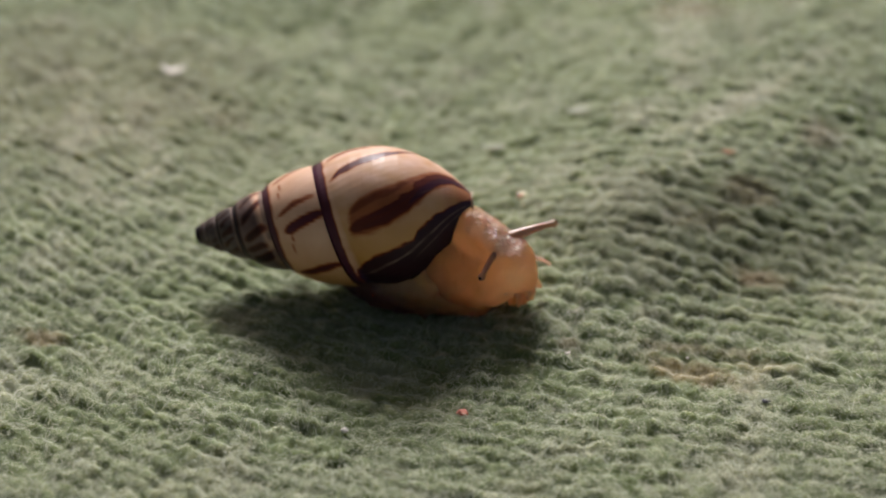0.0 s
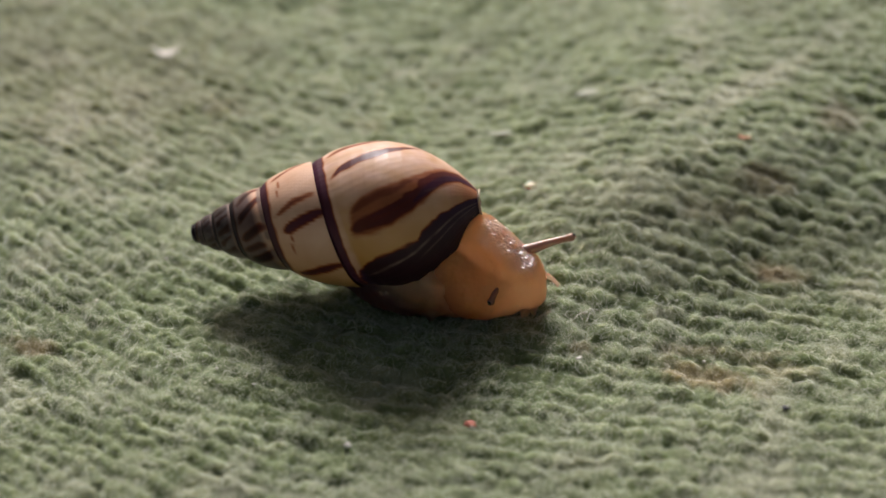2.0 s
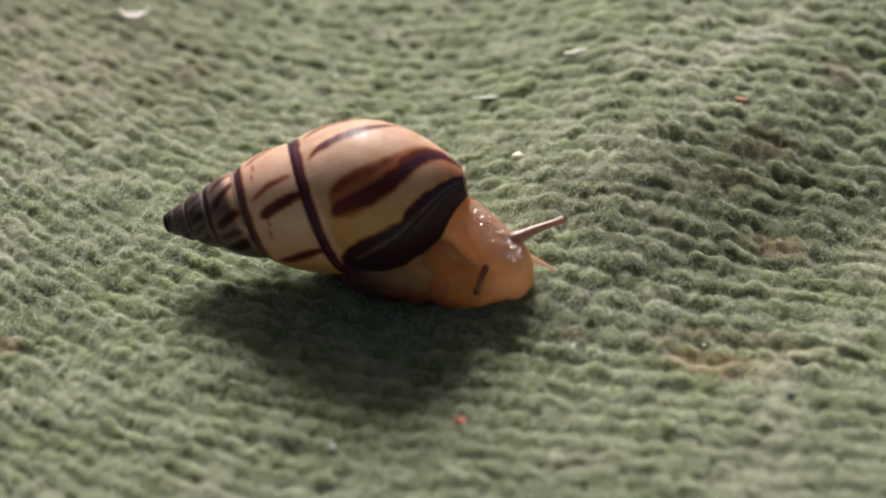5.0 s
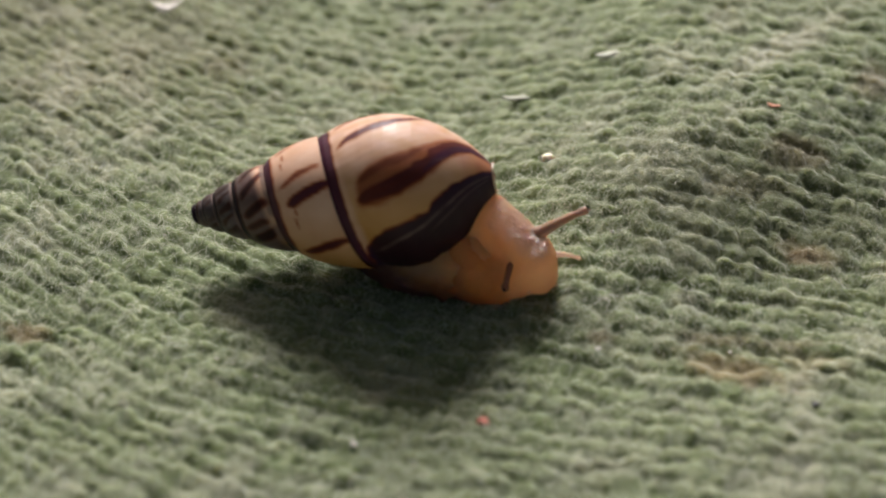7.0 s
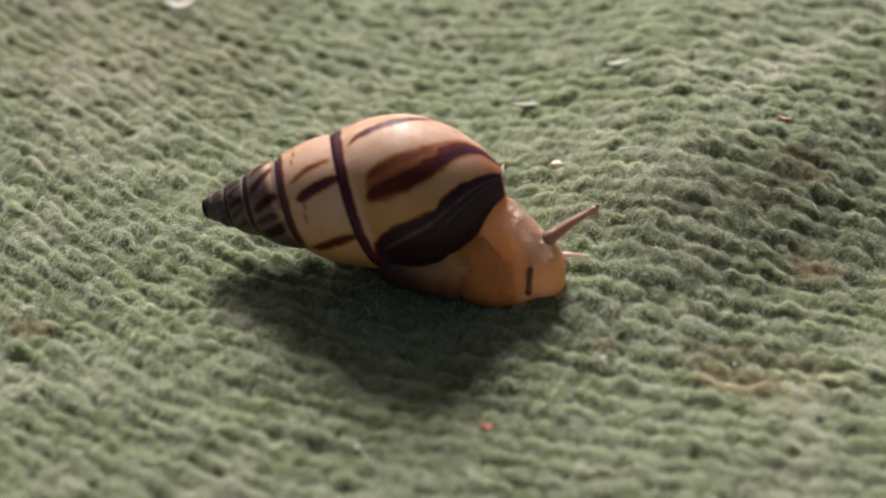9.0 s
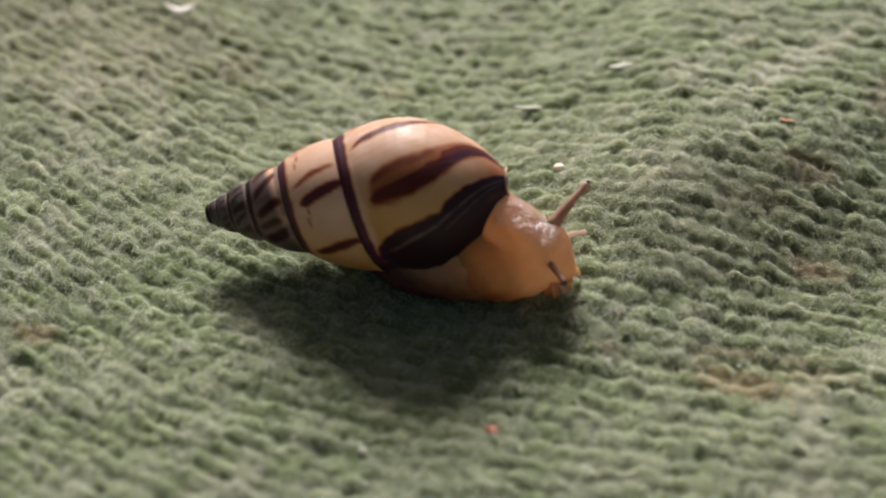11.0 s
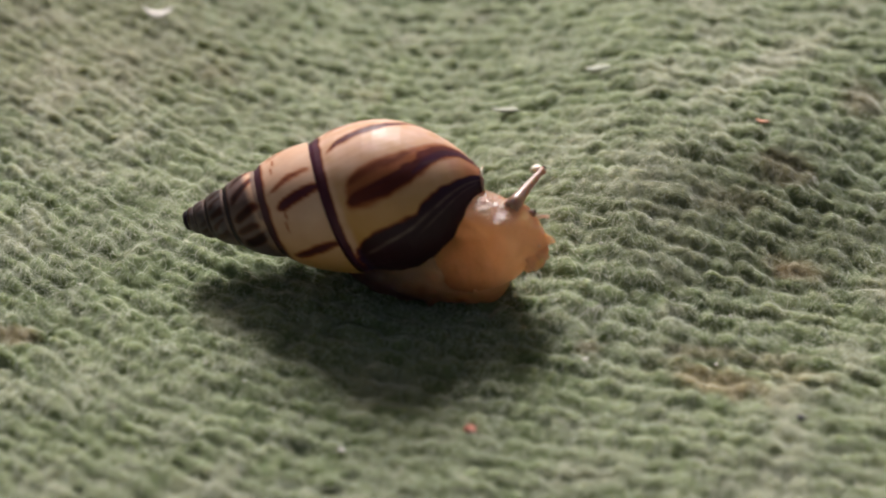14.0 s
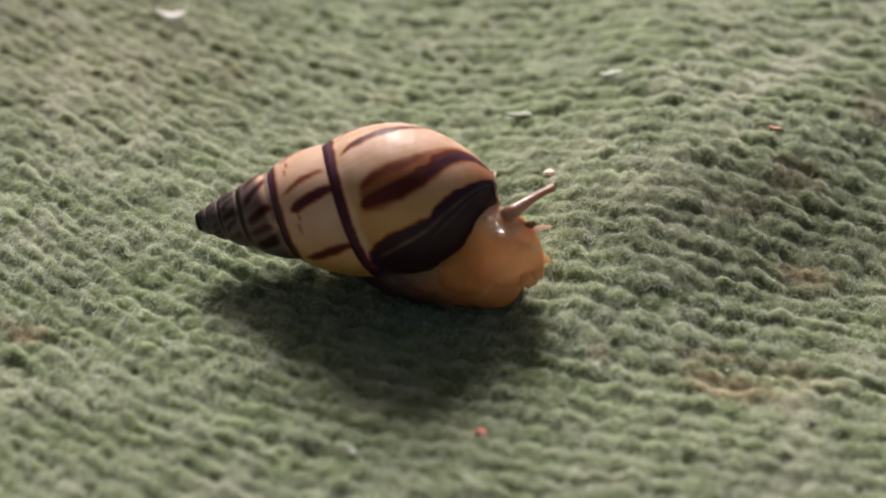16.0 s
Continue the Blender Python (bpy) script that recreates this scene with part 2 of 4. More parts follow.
def lie(x, y):
    """The slow rise and fall of the cloth, in mm, at x, y in mm."""
    h = 1.3 * (fbm(x / 26, y / 26, 5, 2) - 0.5)
    # a soft fold that runs away to the right, steep on its near side
    d = (y - 17.0) - 0.75 * (x - 26.0)
    along = step(4, 24, x)
    h = h + 3.7 * along * step(-26, -3, d) * (1 - 0.8 * step(5, 45, d))
    # on the other side the cloth sags a little towards the front
    sag = step(-4, -24, x)
    h = h + 2.0 * sag * (step(-16, 16, y) - 0.5)
    return h


def weave(x, y):
    """Height of the cloth's face in mm."""
    xw = x + 1.0 * (fbm(x / 6, y / 6, 11, 2) - 0.5) + 0.6 * (vnoise(x / 1.5, y / 1.5, 4) - 0.5)
    yw = y + 0.9 * (fbm(x / 6, y / 6, 23, 2) - 0.5) + 0.7 * (vnoise(x / 1.6, y / 1.6, 6) - 0.5)
    # the ribs bend: nearly level on one side, slanting on the other
    xs = xw + 9.0
    g = 0.17 * xw + 0.62 * (-5.0 * np.log1p(np.exp(-xs / 5.0)))
    v = (yw + g) / ROW
    r0 = np.floor(v).astype(int)
    # soft tufts of unequal size, set in rows like bricks, each a dome that leans on its neighbours
    top = np.zeros_like(v)
    for dr in (-1, 0, 1):
        r = r0 + dr
        u = xw / BUMP + 0.5 * (r % 2) + 0.6 * TABLE[(r * 7) % 64, 3]
        k0 = np.floor(u).astype(int)
        for dk in (-1, 0, 1):
            k = k0 + dk
            cu = k + 0.5 + 0.36 * (TABLE[r % 64, k % 64] - 0.5)
            cv = r + 0.5 + 0.3 * (TABLE[(r + 29) % 64, (k + 11) % 64] - 0.5)
            size = 0.65 + 0.45 * TABLE[(r * 3 + 5) % 64, (k * 5 + 17) % 64]
            wide = 0.68 + 0.22 * TABLE[(r + 41) % 64, (k + 37) % 64]
            d2 = ((u - cu) / (0.95 * wide)) ** 2 + ((v - cv) / (0.85 * wide)) ** 2
            top = top + np.exp(11.0 * size * np.maximum(1 - d2, -0.3))
    h = TUFT * np.log(top) / 11.0 - 0.12
    h = h + 0.3 * (fbm(x / 0.55, y / 0.55, 31, 3) - 0.5) + 0.45 * (fbm(x / 2.4, y / 2.4, 41, 2) - 0.5)
    return h


def height(x, y):
    return lie(x, y) + weave(x, y) - 0.55


def axis_steps(lo, hi, fine, far):
    core = np.arange(lo, hi, fine)
    out = [v for v in np.cumsum([fine * 1.3**k for k in range(1, 40)]) if v < far]
    return np.concatenate([lo - np.array(out)[::-1], core, core[-1] + np.array(out)])


def blob(x, y, cx, cy, rx, ry, turn=0.0, seed=0):
    c, s = math.cos(radians(turn)), math.sin(radians(turn))
    a, b = (x - cx) * c + (y - cy) * s, -(x - cx) * s + (y - cy) * c
    d = np.sqrt((a / rx) ** 2 + (b / ry) ** 2)
    return step(1.15, 0.35, d + 0.9 * (fbm(x / 1.1, y / 1.1, seed, 3) - 0.5))


def marks(x, y):
    """Brown stains and broad brown tints, straw-coloured stains, worn and pale patches and deeper green, 0 to 1."""
    brown = np.zeros_like(x)
    # small brown stains; the widest, faint ones only darken broad areas towards brown
    for k, (cx, cy, rx, ry, a) in enumerate(((30.6, 8.7, 3.2, 2.0, 0.5), (30.6, -0.4, 2.0, 0.9, 0.6), (37.2, 16.4, 2.2, 2.2, 0.42), (-10.7, 21.7, 2.6, 1.8, 0.35), (28.8, 38, 5, 2.6, 0.4), (27, 5, 4, 2.0, 0.35), (29, 3, 14, 9, 0.16), (20, 4, 8, 6, 0.1), (-24, 26, 20, 16, 0.24), (16.3, -8.6, 1.0, 0.7, 0.5), (24, -8.2, 3.4, 0.7, 0.45), (28.5, -8.6, 3.2, 0.6, 0.4))):
        brown = np.maximum(brown, a * blob(x, y, cx, cy, rx, ry, 0, 50 + k))
    straw = np.zeros_like(x)
    for k, (cx, cy, rx, ry, a) in enumerate(((24.9, -11.0, 4.6, 1.7, 0.58), (31, -0.2, 2.6, 1.2, 0.4), (-21.2, -7.8, 2.4, 0.9, 0.6), (1, 20, 2, 1.5, 0.2), (29.3, -10, 3, 1.0, 0.3))):
        straw = np.maximum(straw, a * blob(x, y, cx, cy, rx, ry, -12, 70 + k))
    # a pale streak along the crest of the fold, then scattered worn patches
    worn = 0.75 * blob(x, y, 31, 20, 9, 1.8, 40, 90)
    worn = np.maximum(worn, 0.5 * step(0.58, 0.8, fbm(x / 5, y / 5, 95, 3)))
    worn = np.maximum(worn, 0.6 * blob(x, y, 22.3, -5.2, 1.6, 1.1, 0, 93))
    # a broad patch of deeper, darker green
    deep_green = 0.6 * blob(x, y, 30, 4, 15, 8, 20, 97)
    return brown, straw, worn, deep_green


def build_cloth():
    xs = axis_steps(-40, 54, 0.155, 260)
    ys = axis_steps(-30, 60, 0.155, 260)
    gx, gy = np.meshgrid(xs, ys)
    gz = height(gx, gy)
    n, m = len(ys), len(xs)
    verts = np.stack([gx, gy, gz], -1).reshape(-1, 3) * MM
    idx = np.arange(n * m).reshape(n, m)
    quads = np.stack([idx[:-1, :-1], idx[:-1, 1:], idx[1:, 1:], idx[1:, :-1]], -1).reshape(-1, 4)
    me = bpy.data.meshes.new("cloth")
    me.vertices.add(len(verts))
    me.vertices.foreach_set("co", verts.ravel().astype(np.float32))
    me.loops.add(quads.size)
    me.loops.foreach_set("vertex_index", quads.ravel().astype(np.int32))
    me.polygons.add(len(quads))
    me.polygons.foreach_set("loop_start", np.arange(0, quads.size, 4, dtype=np.int32))
    me.update(calc_edges=True)
    me.materials.append(CLOTH)
    me.shade_smooth()
    x, y = gx.ravel(), gy.ravel()
    brown, straw, worn, deep_green = marks(x, y)
    float_attr(me, "stain_tint", brown)
    float_attr(me, "straw", straw)
    float_attr(me, "worn", worn)
    float_attr(me, "deep_green", deep_green)
    ob = new("ground_cloth", me)
    tagged(ob, "faded green coarse woven cotton cloth, worn and stained", "cloth", kind="structure")
    return ob


def ribbons(rs, x, y, ln, rise, curl, w, seg):
    """Bent ribbons that start on the cloth at x, y and arch over it, in mm."""
    n = len(x)
    z = height(x, y)
    a = rs.uniform(0, 2 * np.pi, n)
    pts = []
    px, py, ang = x.copy(), y.copy(), a.copy()
    for k in range(seg + 1):
        f = k / seg
        lift = -0.04 + rise * math.sin(math.pi * min(0.1 + f, 1.0)) * 1.1
        ground = z if k == 0 else height(px, py)
        pts.append(np.stack([px, py, np.maximum(0.4 * z + 0.6 * ground, ground) + lift], -1))
        ang = ang + curl / seg
        px = px + np.cos(ang) * ln / seg
        py = py + np.sin(ang) * ln / seg
    pts = np.stack(pts, 1)
    side = np.stack([-np.sin(a), np.cos(a), rs.uniform(-0.8, 0.8, n)], -1) * w[:, None]
    taper = np.linspace(1, 0.5, seg + 1)[None, :, None]
    left, right = pts + side[:, None] * taper, pts - side[:, None] * taper
    verts = np.stack([left, right], 2).reshape(-1, 3) * MM
    base = (np.arange(n) * (seg + 1) * 2)[:, None]
    k = np.arange(seg)[None] * 2
    quads = np.stack([base + k, base + k + 1, base + k + 3, base + k + 2], -1).reshape(-1, 4)
    return verts, quads, [np.repeat(m, (seg + 1) * 2) for m in marks(x, y)]


def build_fuzz(count=270000, curls=95000):
    """Loose cotton fibres that stand off the cloth: a short nap and longer curled threads."""
    rs = np.random.RandomState(3)
    x = rs.uniform(-38, 52, count)
    y = -29 + 84 * rs.rand(count) ** 1.6
    keep = (fbm(x / 4, y / 4, 77, 2) + 0.6 * rs.rand(count) > 0.5) & (np.abs(x - 6) < 29 + 0.35 * (y + 29))
    x, y = x[keep], y[keep]
    n = len(x)
    ln = rs.uniform(0.2, 0.66, n)
    v1, q1, m1 = ribbons(rs, x, y, ln, rs.uniform(0.03, 0.22, n) * np.sqrt(ln), rs.uniform(-2.8, 2.8, n), rs.uniform(0.012, 0.024, n), 3)
    x = rs.uniform(-34, 46, curls)
    y = -29 + 66 * rs.rand(curls) ** 1.5
    keep = (fbm(x / 3, y / 3, 87, 2) + 0.5 * rs.rand(curls) > 0.7) & (np.abs(x - 6) < 29 + 0.35 * (y + 29))
    x, y = x[keep], y[keep]
    n = len(x)
    v2, q2, m2 = ribbons(rs, x, y, rs.uniform(0.7, 2.0, n), rs.uniform(0.12, 0.42, n), rs.uniform(2.0, 7.0, n) * rs.choice([-1, 1], n), rs.uniform(0.010, 0.019, n), 8)
    verts, quads = np.concatenate([v1, v2]), np.concatenate([q1, q2 + len(v1)])
    me = bpy.data.meshes.new("fuzz")
    me.vertices.add(len(verts))
    me.vertices.foreach_set("co", verts.ravel().astype(np.float32))
    me.loops.add(quads.size)
    me.loops.foreach_set("vertex_index", quads.ravel().astype(np.int32))
    me.polygons.add(len(quads))
    me.polygons.foreach_set("loop_start", np.arange(0, quads.size, 4, dtype=np.int32))
    me.update(calc_edges=True)
    me.materials.append(FUZZ)
    me.shade_smooth()
    for name, p, q in zip(("stain_tint", "straw", "worn", "deep_green"), m1, m2):
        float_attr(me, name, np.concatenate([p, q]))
    float_attr(me, "curl", np.concatenate([np.zeros(len(v1)), np.ones(len(v2))]))
    tagged(new("cloth_fuzz", me), "loose pale green cotton fibres on the cloth", "fibres", kind="stuff")


# ---- the snail ----
NEAR_LENGTH = 2.4  # the drawn-in stalk, in mm
GROW = 1.68  # growth of the shell from whorl to whorl
LAST = 120.0  # where round the axis the shell ends, in degrees below the side that is turned to the light


def suture(psi):
    return 10.75 * GROW ** (psi / 360)


def streak_skew(z):
    return np.interp(z, [9, 10.5, 12, 13.5, 15.1, 16.7, 18.3, 19.5, 21.2], [2, 0, -3, -8, -16, -25, -38, -50, -62])


def wrap(a):
    return (a + 180) % 360 - 180


def build_shell(parent):
    radius = lambda z: 4.32 * (z / 10.1) ** 0.8 + 0.2 * math.exp(-z / 1.6)
    verts, faces, data = [], [], []

    def strip(angles, sections, body):
        first = len(verts)
        cols = len(sections)
        for psi in angles:
            zs = suture(psi)
            for s in sections:
                if body:
                    z = zs + (21.2 - zs) * s
                    big = np.interp(s, [0, 0.09, 0.17, 0.25, 0.33, 0.40, 0.48, 0.56, 0.64, 0.72, 0.80, 0.87, 0.93, 0.97, 1], [4.1, 4.42, 4.68, 4.86, 4.95, 4.95, 4.83, 4.57, 4.18, 3.66, 2.98, 2.22, 1.42, 0.8, 0.1])
                    big *= (zs / 8.9) ** 0.28
                    f = step(0, 0.14, s)
                    r = radius(zs) * (1 - f) * (1 + 0.4 * s) + big * f
                else:
                    z = zs * (1 + (GROW - 1) * s)
                    r = radius(z) * (1 + 0.085 * math.sin(math.pi * s**0.75))
                r *= 1 - 0.045 * math.exp(-((s / (0.035 if body else 0.07)) ** 2)) + (0.012 * math.exp(-(((s - 0.03) / 0.02) ** 2)) if body else 0)
                phi = radians(psi + 51)
                verts.append(((z - 13.7) * MM, -r * math.sin(phi) * MM, r * math.cos(phi) * MM))
                data.append((psi, z, s, 1.0 if body else 0.0))
        for i in range(len(angles) - 1):
            for j in range(cols - 1):
                a = first + i * cols + j
                faces.append((a, a + 1, a + cols + 1, a + cols))

    start = LAST - 360
    strip(np.arange(start, LAST + 0.1, 1.0), np.linspace(0, 0.97, 110) ** 1.12, True)
    strip(np.arange(start - 360 * 6, start + 0.1, 2.5), np.linspace(0, 1.02, 26), False)
    me = mesh_from("shell", verts, faces, SHELL)
    psi, z, s, body = np.array(data).T
    w = wrap(psi)
    nz = np.array([noise.noise(Vector((v[0] * 700, v[1] * 1400, v[2] * 1400))) for v in verts])
    nf = np.array([noise.noise(Vector((v[0] * 900, v[1] * 5000, v[2] * 5000 + 9))) for v in verts])
    dark = np.zeros(len(verts))

    def ends(z0, z1, soft0=0.5, soft1=0.8):
        return step(z0 - 0.15, z0 + soft0, z + 0.35 * nz + 0.15 * nf) * step(z1 + soft1, z1, z)

    def sheet(mask, upper, lower, z0, z1, amount, soft=3.0, ragged=3.5):
        """A streak between two edges, each given as (along the axis, degrees round it)."""
        lo = np.interp(z, [p[0] for p in upper], [p[1] for p in upper])
        hi = np.interp(z, [p[0] for p in lower], [p[1] for p in lower])
        rag = ragged * nz + 0.9 * nf
        inside = step(-soft, soft, w - lo + rag) * step(-soft, soft, hi - w + rag)
        dark[:] = np.maximum(dark, mask * amount * inside * ends(z0, z1))

    def stripe(mask, line, half, z0, z1, amount, soft=1.8, soft0=0.5, soft1=0.5):
        """A narrow streak along a line."""
        mid = np.interp(z, [p[0] for p in line], [p[1] for p in line])
        taper = 0.45 + 0.55 * step(z0, z0 + 0.25 * (z1 - z0), z) * step(z1 + 0.4, z1 - 0.35 * (z1 - z0), z)
        d = np.abs(wrap(w - mid)) + 1.1 * nz + 0.5 * nf
        dark[:] = np.maximum(dark, mask * amount * step(half * taper + soft, half * taper - soft, d) * ends(z0, z1, soft0, soft1))

    big = streak_skew(z)
    # the last whorl: the broad dark band before the mouth
    sheet(body, [(12.3, 47), (12.62, 43), (13.2, 36.5), (14, 30.5), (15.5, 24.5), (16.95, 21), (17.3, 14), (17.9, 9), (18.5, 4.6), (19.4, -1.4), (20.4, -16), (21.2, -30)], [(12.3, 130), (21.2, 150)], 12.45, 23, 1.0, 2.2, 2.2)
    # the streak over the middle: a dark core, a lighter branch above it, a smoky end
    sheet(body, [(12.4, 3), (13.2, -2), (14, -6), (16, -13), (17.1, -26), (18.6, -51), (19.6, -68), (21.2, -95)], [(12.5, 10), (13.9, 7.4), (15.4, 2.4), (16.8, -4.8), (17.7, -13.8), (19.3, -38), (20.4, -55), (21.2, -75)], 12.5, 23, 0.66, 4.0, 4.0)
    stripe(body, [(12.5, 7.5), (13.8, 4.5), (15.4, -1), (16.8, -9), (17.8, -20), (19.3, -44), (21.2, -80)], 5.0, 12.9, 23, 0.72, 3.2)
    stripe(body, [(13.5, -1), (15.4, -7.5), (16.8, -16), (17.8, -27), (19.3, -52)], 3.0, 13.4, 20, 0.74)
    stripe(body, [(16.2, -4), (17.2, -14), (18.4, -31), (19.6, -52), (21.2, -82)], 6.5, 16.6, 23, 0.9, 3.0)
    stripe(body, [(12.5, -6), (13.6, -14), (14.8, -19), (16, -23), (17.2, -33)], 5.0, 12.4, 17.3, 0.52, 3.4)
    sheet(body, [(12.4, -10), (13.6, -17), (14.8, -22), (16, -26), (17.2, -36), (18.6, -54), (21.2, -95)], [(12.5, 12), (13.9, 9), (15.4, 4), (16.8, -3), (17.7, -12), (19.3, -36), (21.2, -73)], 12.5, 23, 0.36, 4.5, 4.5)
    # two thin ones over the top
    stripe(body, [(11.2, -38.5), (12.1, -47.5), (13.3, -53), (14.8, -59), (16.1, -69), (17.4, -86)], 4.2, 11.3, 17.0, 0.74)
    stripe(body, [(10.6, -69), (11.8, -78), (13, -81), (14.6, -87)], 4.4, 10.8, 14.5, 0.5, 2.8)
    # the side that is turned away
    for c0, half, z0, z1, amount in ((-100, 9, 11, 21, 0.9), (-135, 11, 10.6, 21, 0.9), (170, 12, 13, 21, 0.9)):
        stripe(body, [(9, c0 + 4), (13.5, c0 - 8), (16.7, c0 - 25), (21.2, c0 - 62)], half, z0, z1, amount)
    # pale lines inside the broad dark band
    mid_line = np.interp(z, [12.6, 14.8, 16.6, 18.4, 20.3, 21.2], [54, 38.6, 31, 18.6, 1.7, -8])
    line = body * step(2.0, 0.4, np.abs(wrap(w - mid_line)) + 0.9 * nz) * step(12.8, 14.0, z)
    line = np.maximum(line, 0.7 * body * step(1.5, 0.3, np.abs(wrap(w - mid_line - 9)) + 0.7 * nz) * step(16.5, 18.0, z))
    line = np.maximum(line, 0.6 * body * step(1.3, 0.3, np.abs(wrap(w - mid_line + 44)) + 0.7 * nz) * step(17.0, 18.0, z))
    # the light bands between the streaks darken towards the mouth
    dark[:] = np.maximum(dark, body * 0.26 * step(18.6, 20.4, z + 0.4 * nz) * step(-30, 0, w - big))
    # the whorl before it
    pen = (1 - body) * (psi > start - 360)
    stripe(pen, [(7.2, -13), (7.4, -15), (8.5, -24), (9.8, -29)], 3.0, 7.2, 9.9, 0.56)
    stripe(pen, [(7.5, 4), (7.74, 3), (8.9, -3.7), (10.3, -10.7)], 5.0, 7.6, 10.6, 0.8, 1.8, 0.35, 0.4)
    stripe(pen, [(8.1, 60), (8.2, 58.4), (9.75, 45.6), (11.2, 38.6)], 4.4, 8.0, 11.4, 0.8, 1.8)
    stripe(pen, [(6.6, -63), (7.9, -75), (9.2, -86)], 3.0, 6.6, 9, 0.6)
    for c0 in (130, -120, 175):
        stripe(pen, [(6, c0 + 15), (8.5, c0), (11, c0 - 12)], 7, 7.5, 10.5, 0.75)
    # short cross marks
    for zc, w0, w1, amount in ((8.28, 8, 27, 0.42), (7.4, -58, -34, 0.36)):
        dark[:] = np.maximum(dark, pen * amount * step(0.11, 0.03, np.abs(z - zc) + 0.05 * nf) * step(w0 - 3, w0 + 3, w) * step(w1 + 5, w1 - 8, w))
    third = (1 - body) * (psi <= start - 360)
    whorl3 = third * (psi > start - 720)
    for a0, a1, half, amount in (((4.1, -47), (5.2, -72), 7, 0.7), ((4.15, -13), (5.7, -45), 7.5, 0.78), ((4.5, 14), (5.9, -3), 7, 0.7), ((4.5, 35), (5.7, 22), 5, 0.6), ((4.7, 57), (6.6, 35), 8, 0.85), ((4.3, -80), (5.4, -104), 5, 0.6), ((4.7, 100), (6.6, 80), 6, 0.7), ((4.7, 150), (6.6, 130), 6, 0.7)):
        stripe(whorl3, [a0, a1], half, a0[0] - 0.1, a1[0] + 0.3, 0.85 * amount, 3.4, 0.4, 0.4)
    d = np.abs(((w + 26 * s + 9 * nz) % 24) - 12) / 12
    patchy = step(-0.35, 0.25, np.array([noise.noise(Vector((v[0] * 420 + 3, v[1] * 420, v[2] * 420))) for v in verts]))
    dark[:] = np.maximum(dark, (third - whorl3) * 0.4 * patchy * step(0.75, 0.2, d + 0.45 * nz) * step(0.12, 0.35, s + 0.1 * nz) * step(1.0, 0.8, s + 0.1 * nz))
    # the lighter rim at the foot of each early whorl
    line = np.maximum(line, third * step(0.86, 0.95, s + 0.02 * nz) * step(0.7, 1.6, z))
    # the dark thread along the suture
    band = np.where(body > 0, step(0.088, 0.066, s + 0.008 * nz), step(0.18, 0.12, s + 0.015 * nz))
    dark = np.maximum(dark, 0.84 * band)
    dark = np.maximum(dark, 0.85 * step(1.1, 0.8, z))
    float_attr(me, "streak", np.clip(dark, 0, 1))
    float_attr(me, "pale", 0.85 * np.clip(line, 0, 1) * np.clip(0.7 + 1.1 * nz, 0, 1))
    float_attr(me, "tip", np.maximum(step(4.6, 3.3, z + 0.3 * nz) * 0.95, third * 0.75 * step(10, 75, w + 8 * nz)))
    float_attr(me, "mid", (1 - body) * step(6.3, 5.6, z + 1.2 * np.interp(w, [-90, 90], [1, -1])))
    float_attr(me, "pink", np.where(body > 0, np.clip(0.75 + 0.4 * nz, 0, 1) * np.maximum(step(40, -45, w), step(0.16, 0.1, s)), 0.75 * step(80, 0, w)))
    float_attr(me, "growth", 0.5 + 0.5 * np.sin(np.radians(psi - np.where(body > 0, big, -26 * s)) * 55 + 2 * nz))
    shell = part("shell", me, parent, "glossy cream snail shell with dark brown streaks")
    # pale thickened edge of the mouth of the shell
    curve = []
    for s in np.linspace(0.30, 0.96, 40):
        zs = suture(LAST)
        z = zs + (21.2 - zs) * s
        big_r = np.interp(s, [0, 0.25, 0.40, 0.56, 0.72, 0.87, 0.97, 1], [4.1, 4.86, 4.95, 4.57, 3.66, 2.22, 0.8, 0.3]) * (zs / 8.9) ** 0.28
        phi = radians(LAST + 51)
        curve.append(((z - 13.7), -big_r * math.sin(phi), big_r * math.cos(phi)))
    for a in np.linspace(LAST, LAST - 200, 24)[1:]:
        phi = radians(a + 51)
        curve.append((curve[39][0] + 0.1, -0.92 * math.sin(phi), 0.92 * math.cos(phi)))
    lip = tube_mesh("lip", curve, [0.1] * 40 + [0.08] * (len(curve) - 40), 8, LIP)
    part("lip", lip, shell, "pale thickened shell edge")
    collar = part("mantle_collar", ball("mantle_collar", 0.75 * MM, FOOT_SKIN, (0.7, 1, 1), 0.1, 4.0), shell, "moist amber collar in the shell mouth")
    collar.matrix_basis = pose(6.75 * MM, 0, 0)
    return shell


def tube_mesh(name, points, radii, sides, mat, unit=MM):
    """A closed round tube through points."""
    pts = [Vector(p) for p in points]
    verts, faces = [], []
    for i, p in enumerate(pts):
        d = (pts[min(i + 1, len(pts) - 1)] - pts[max(i - 1, 0)]).normalized()
        a = d.cross(Vector((0.13, 0.31, 0.94))).normalized()
        b = d.cross(a)
        for k in range(sides):
            t = 2 * math.pi * k / sides
            verts.append((p + radii[i] * (math.cos(t) * a + math.sin(t) * b)) * unit)
    for i in range(len(pts) - 1):
        for k in range(sides):
            k2 = (k + 1) % sides
            faces.append((i * sides + k, i * sides + k2, (i + 1) * sides + k2, (i + 1) * sides + k))
    faces.append(tuple(range(sides))[::-1])
    faces.append(tuple(range((len(pts) - 1) * sides, len(pts) * sides)))
    return mesh_from(name, verts, faces, mat)


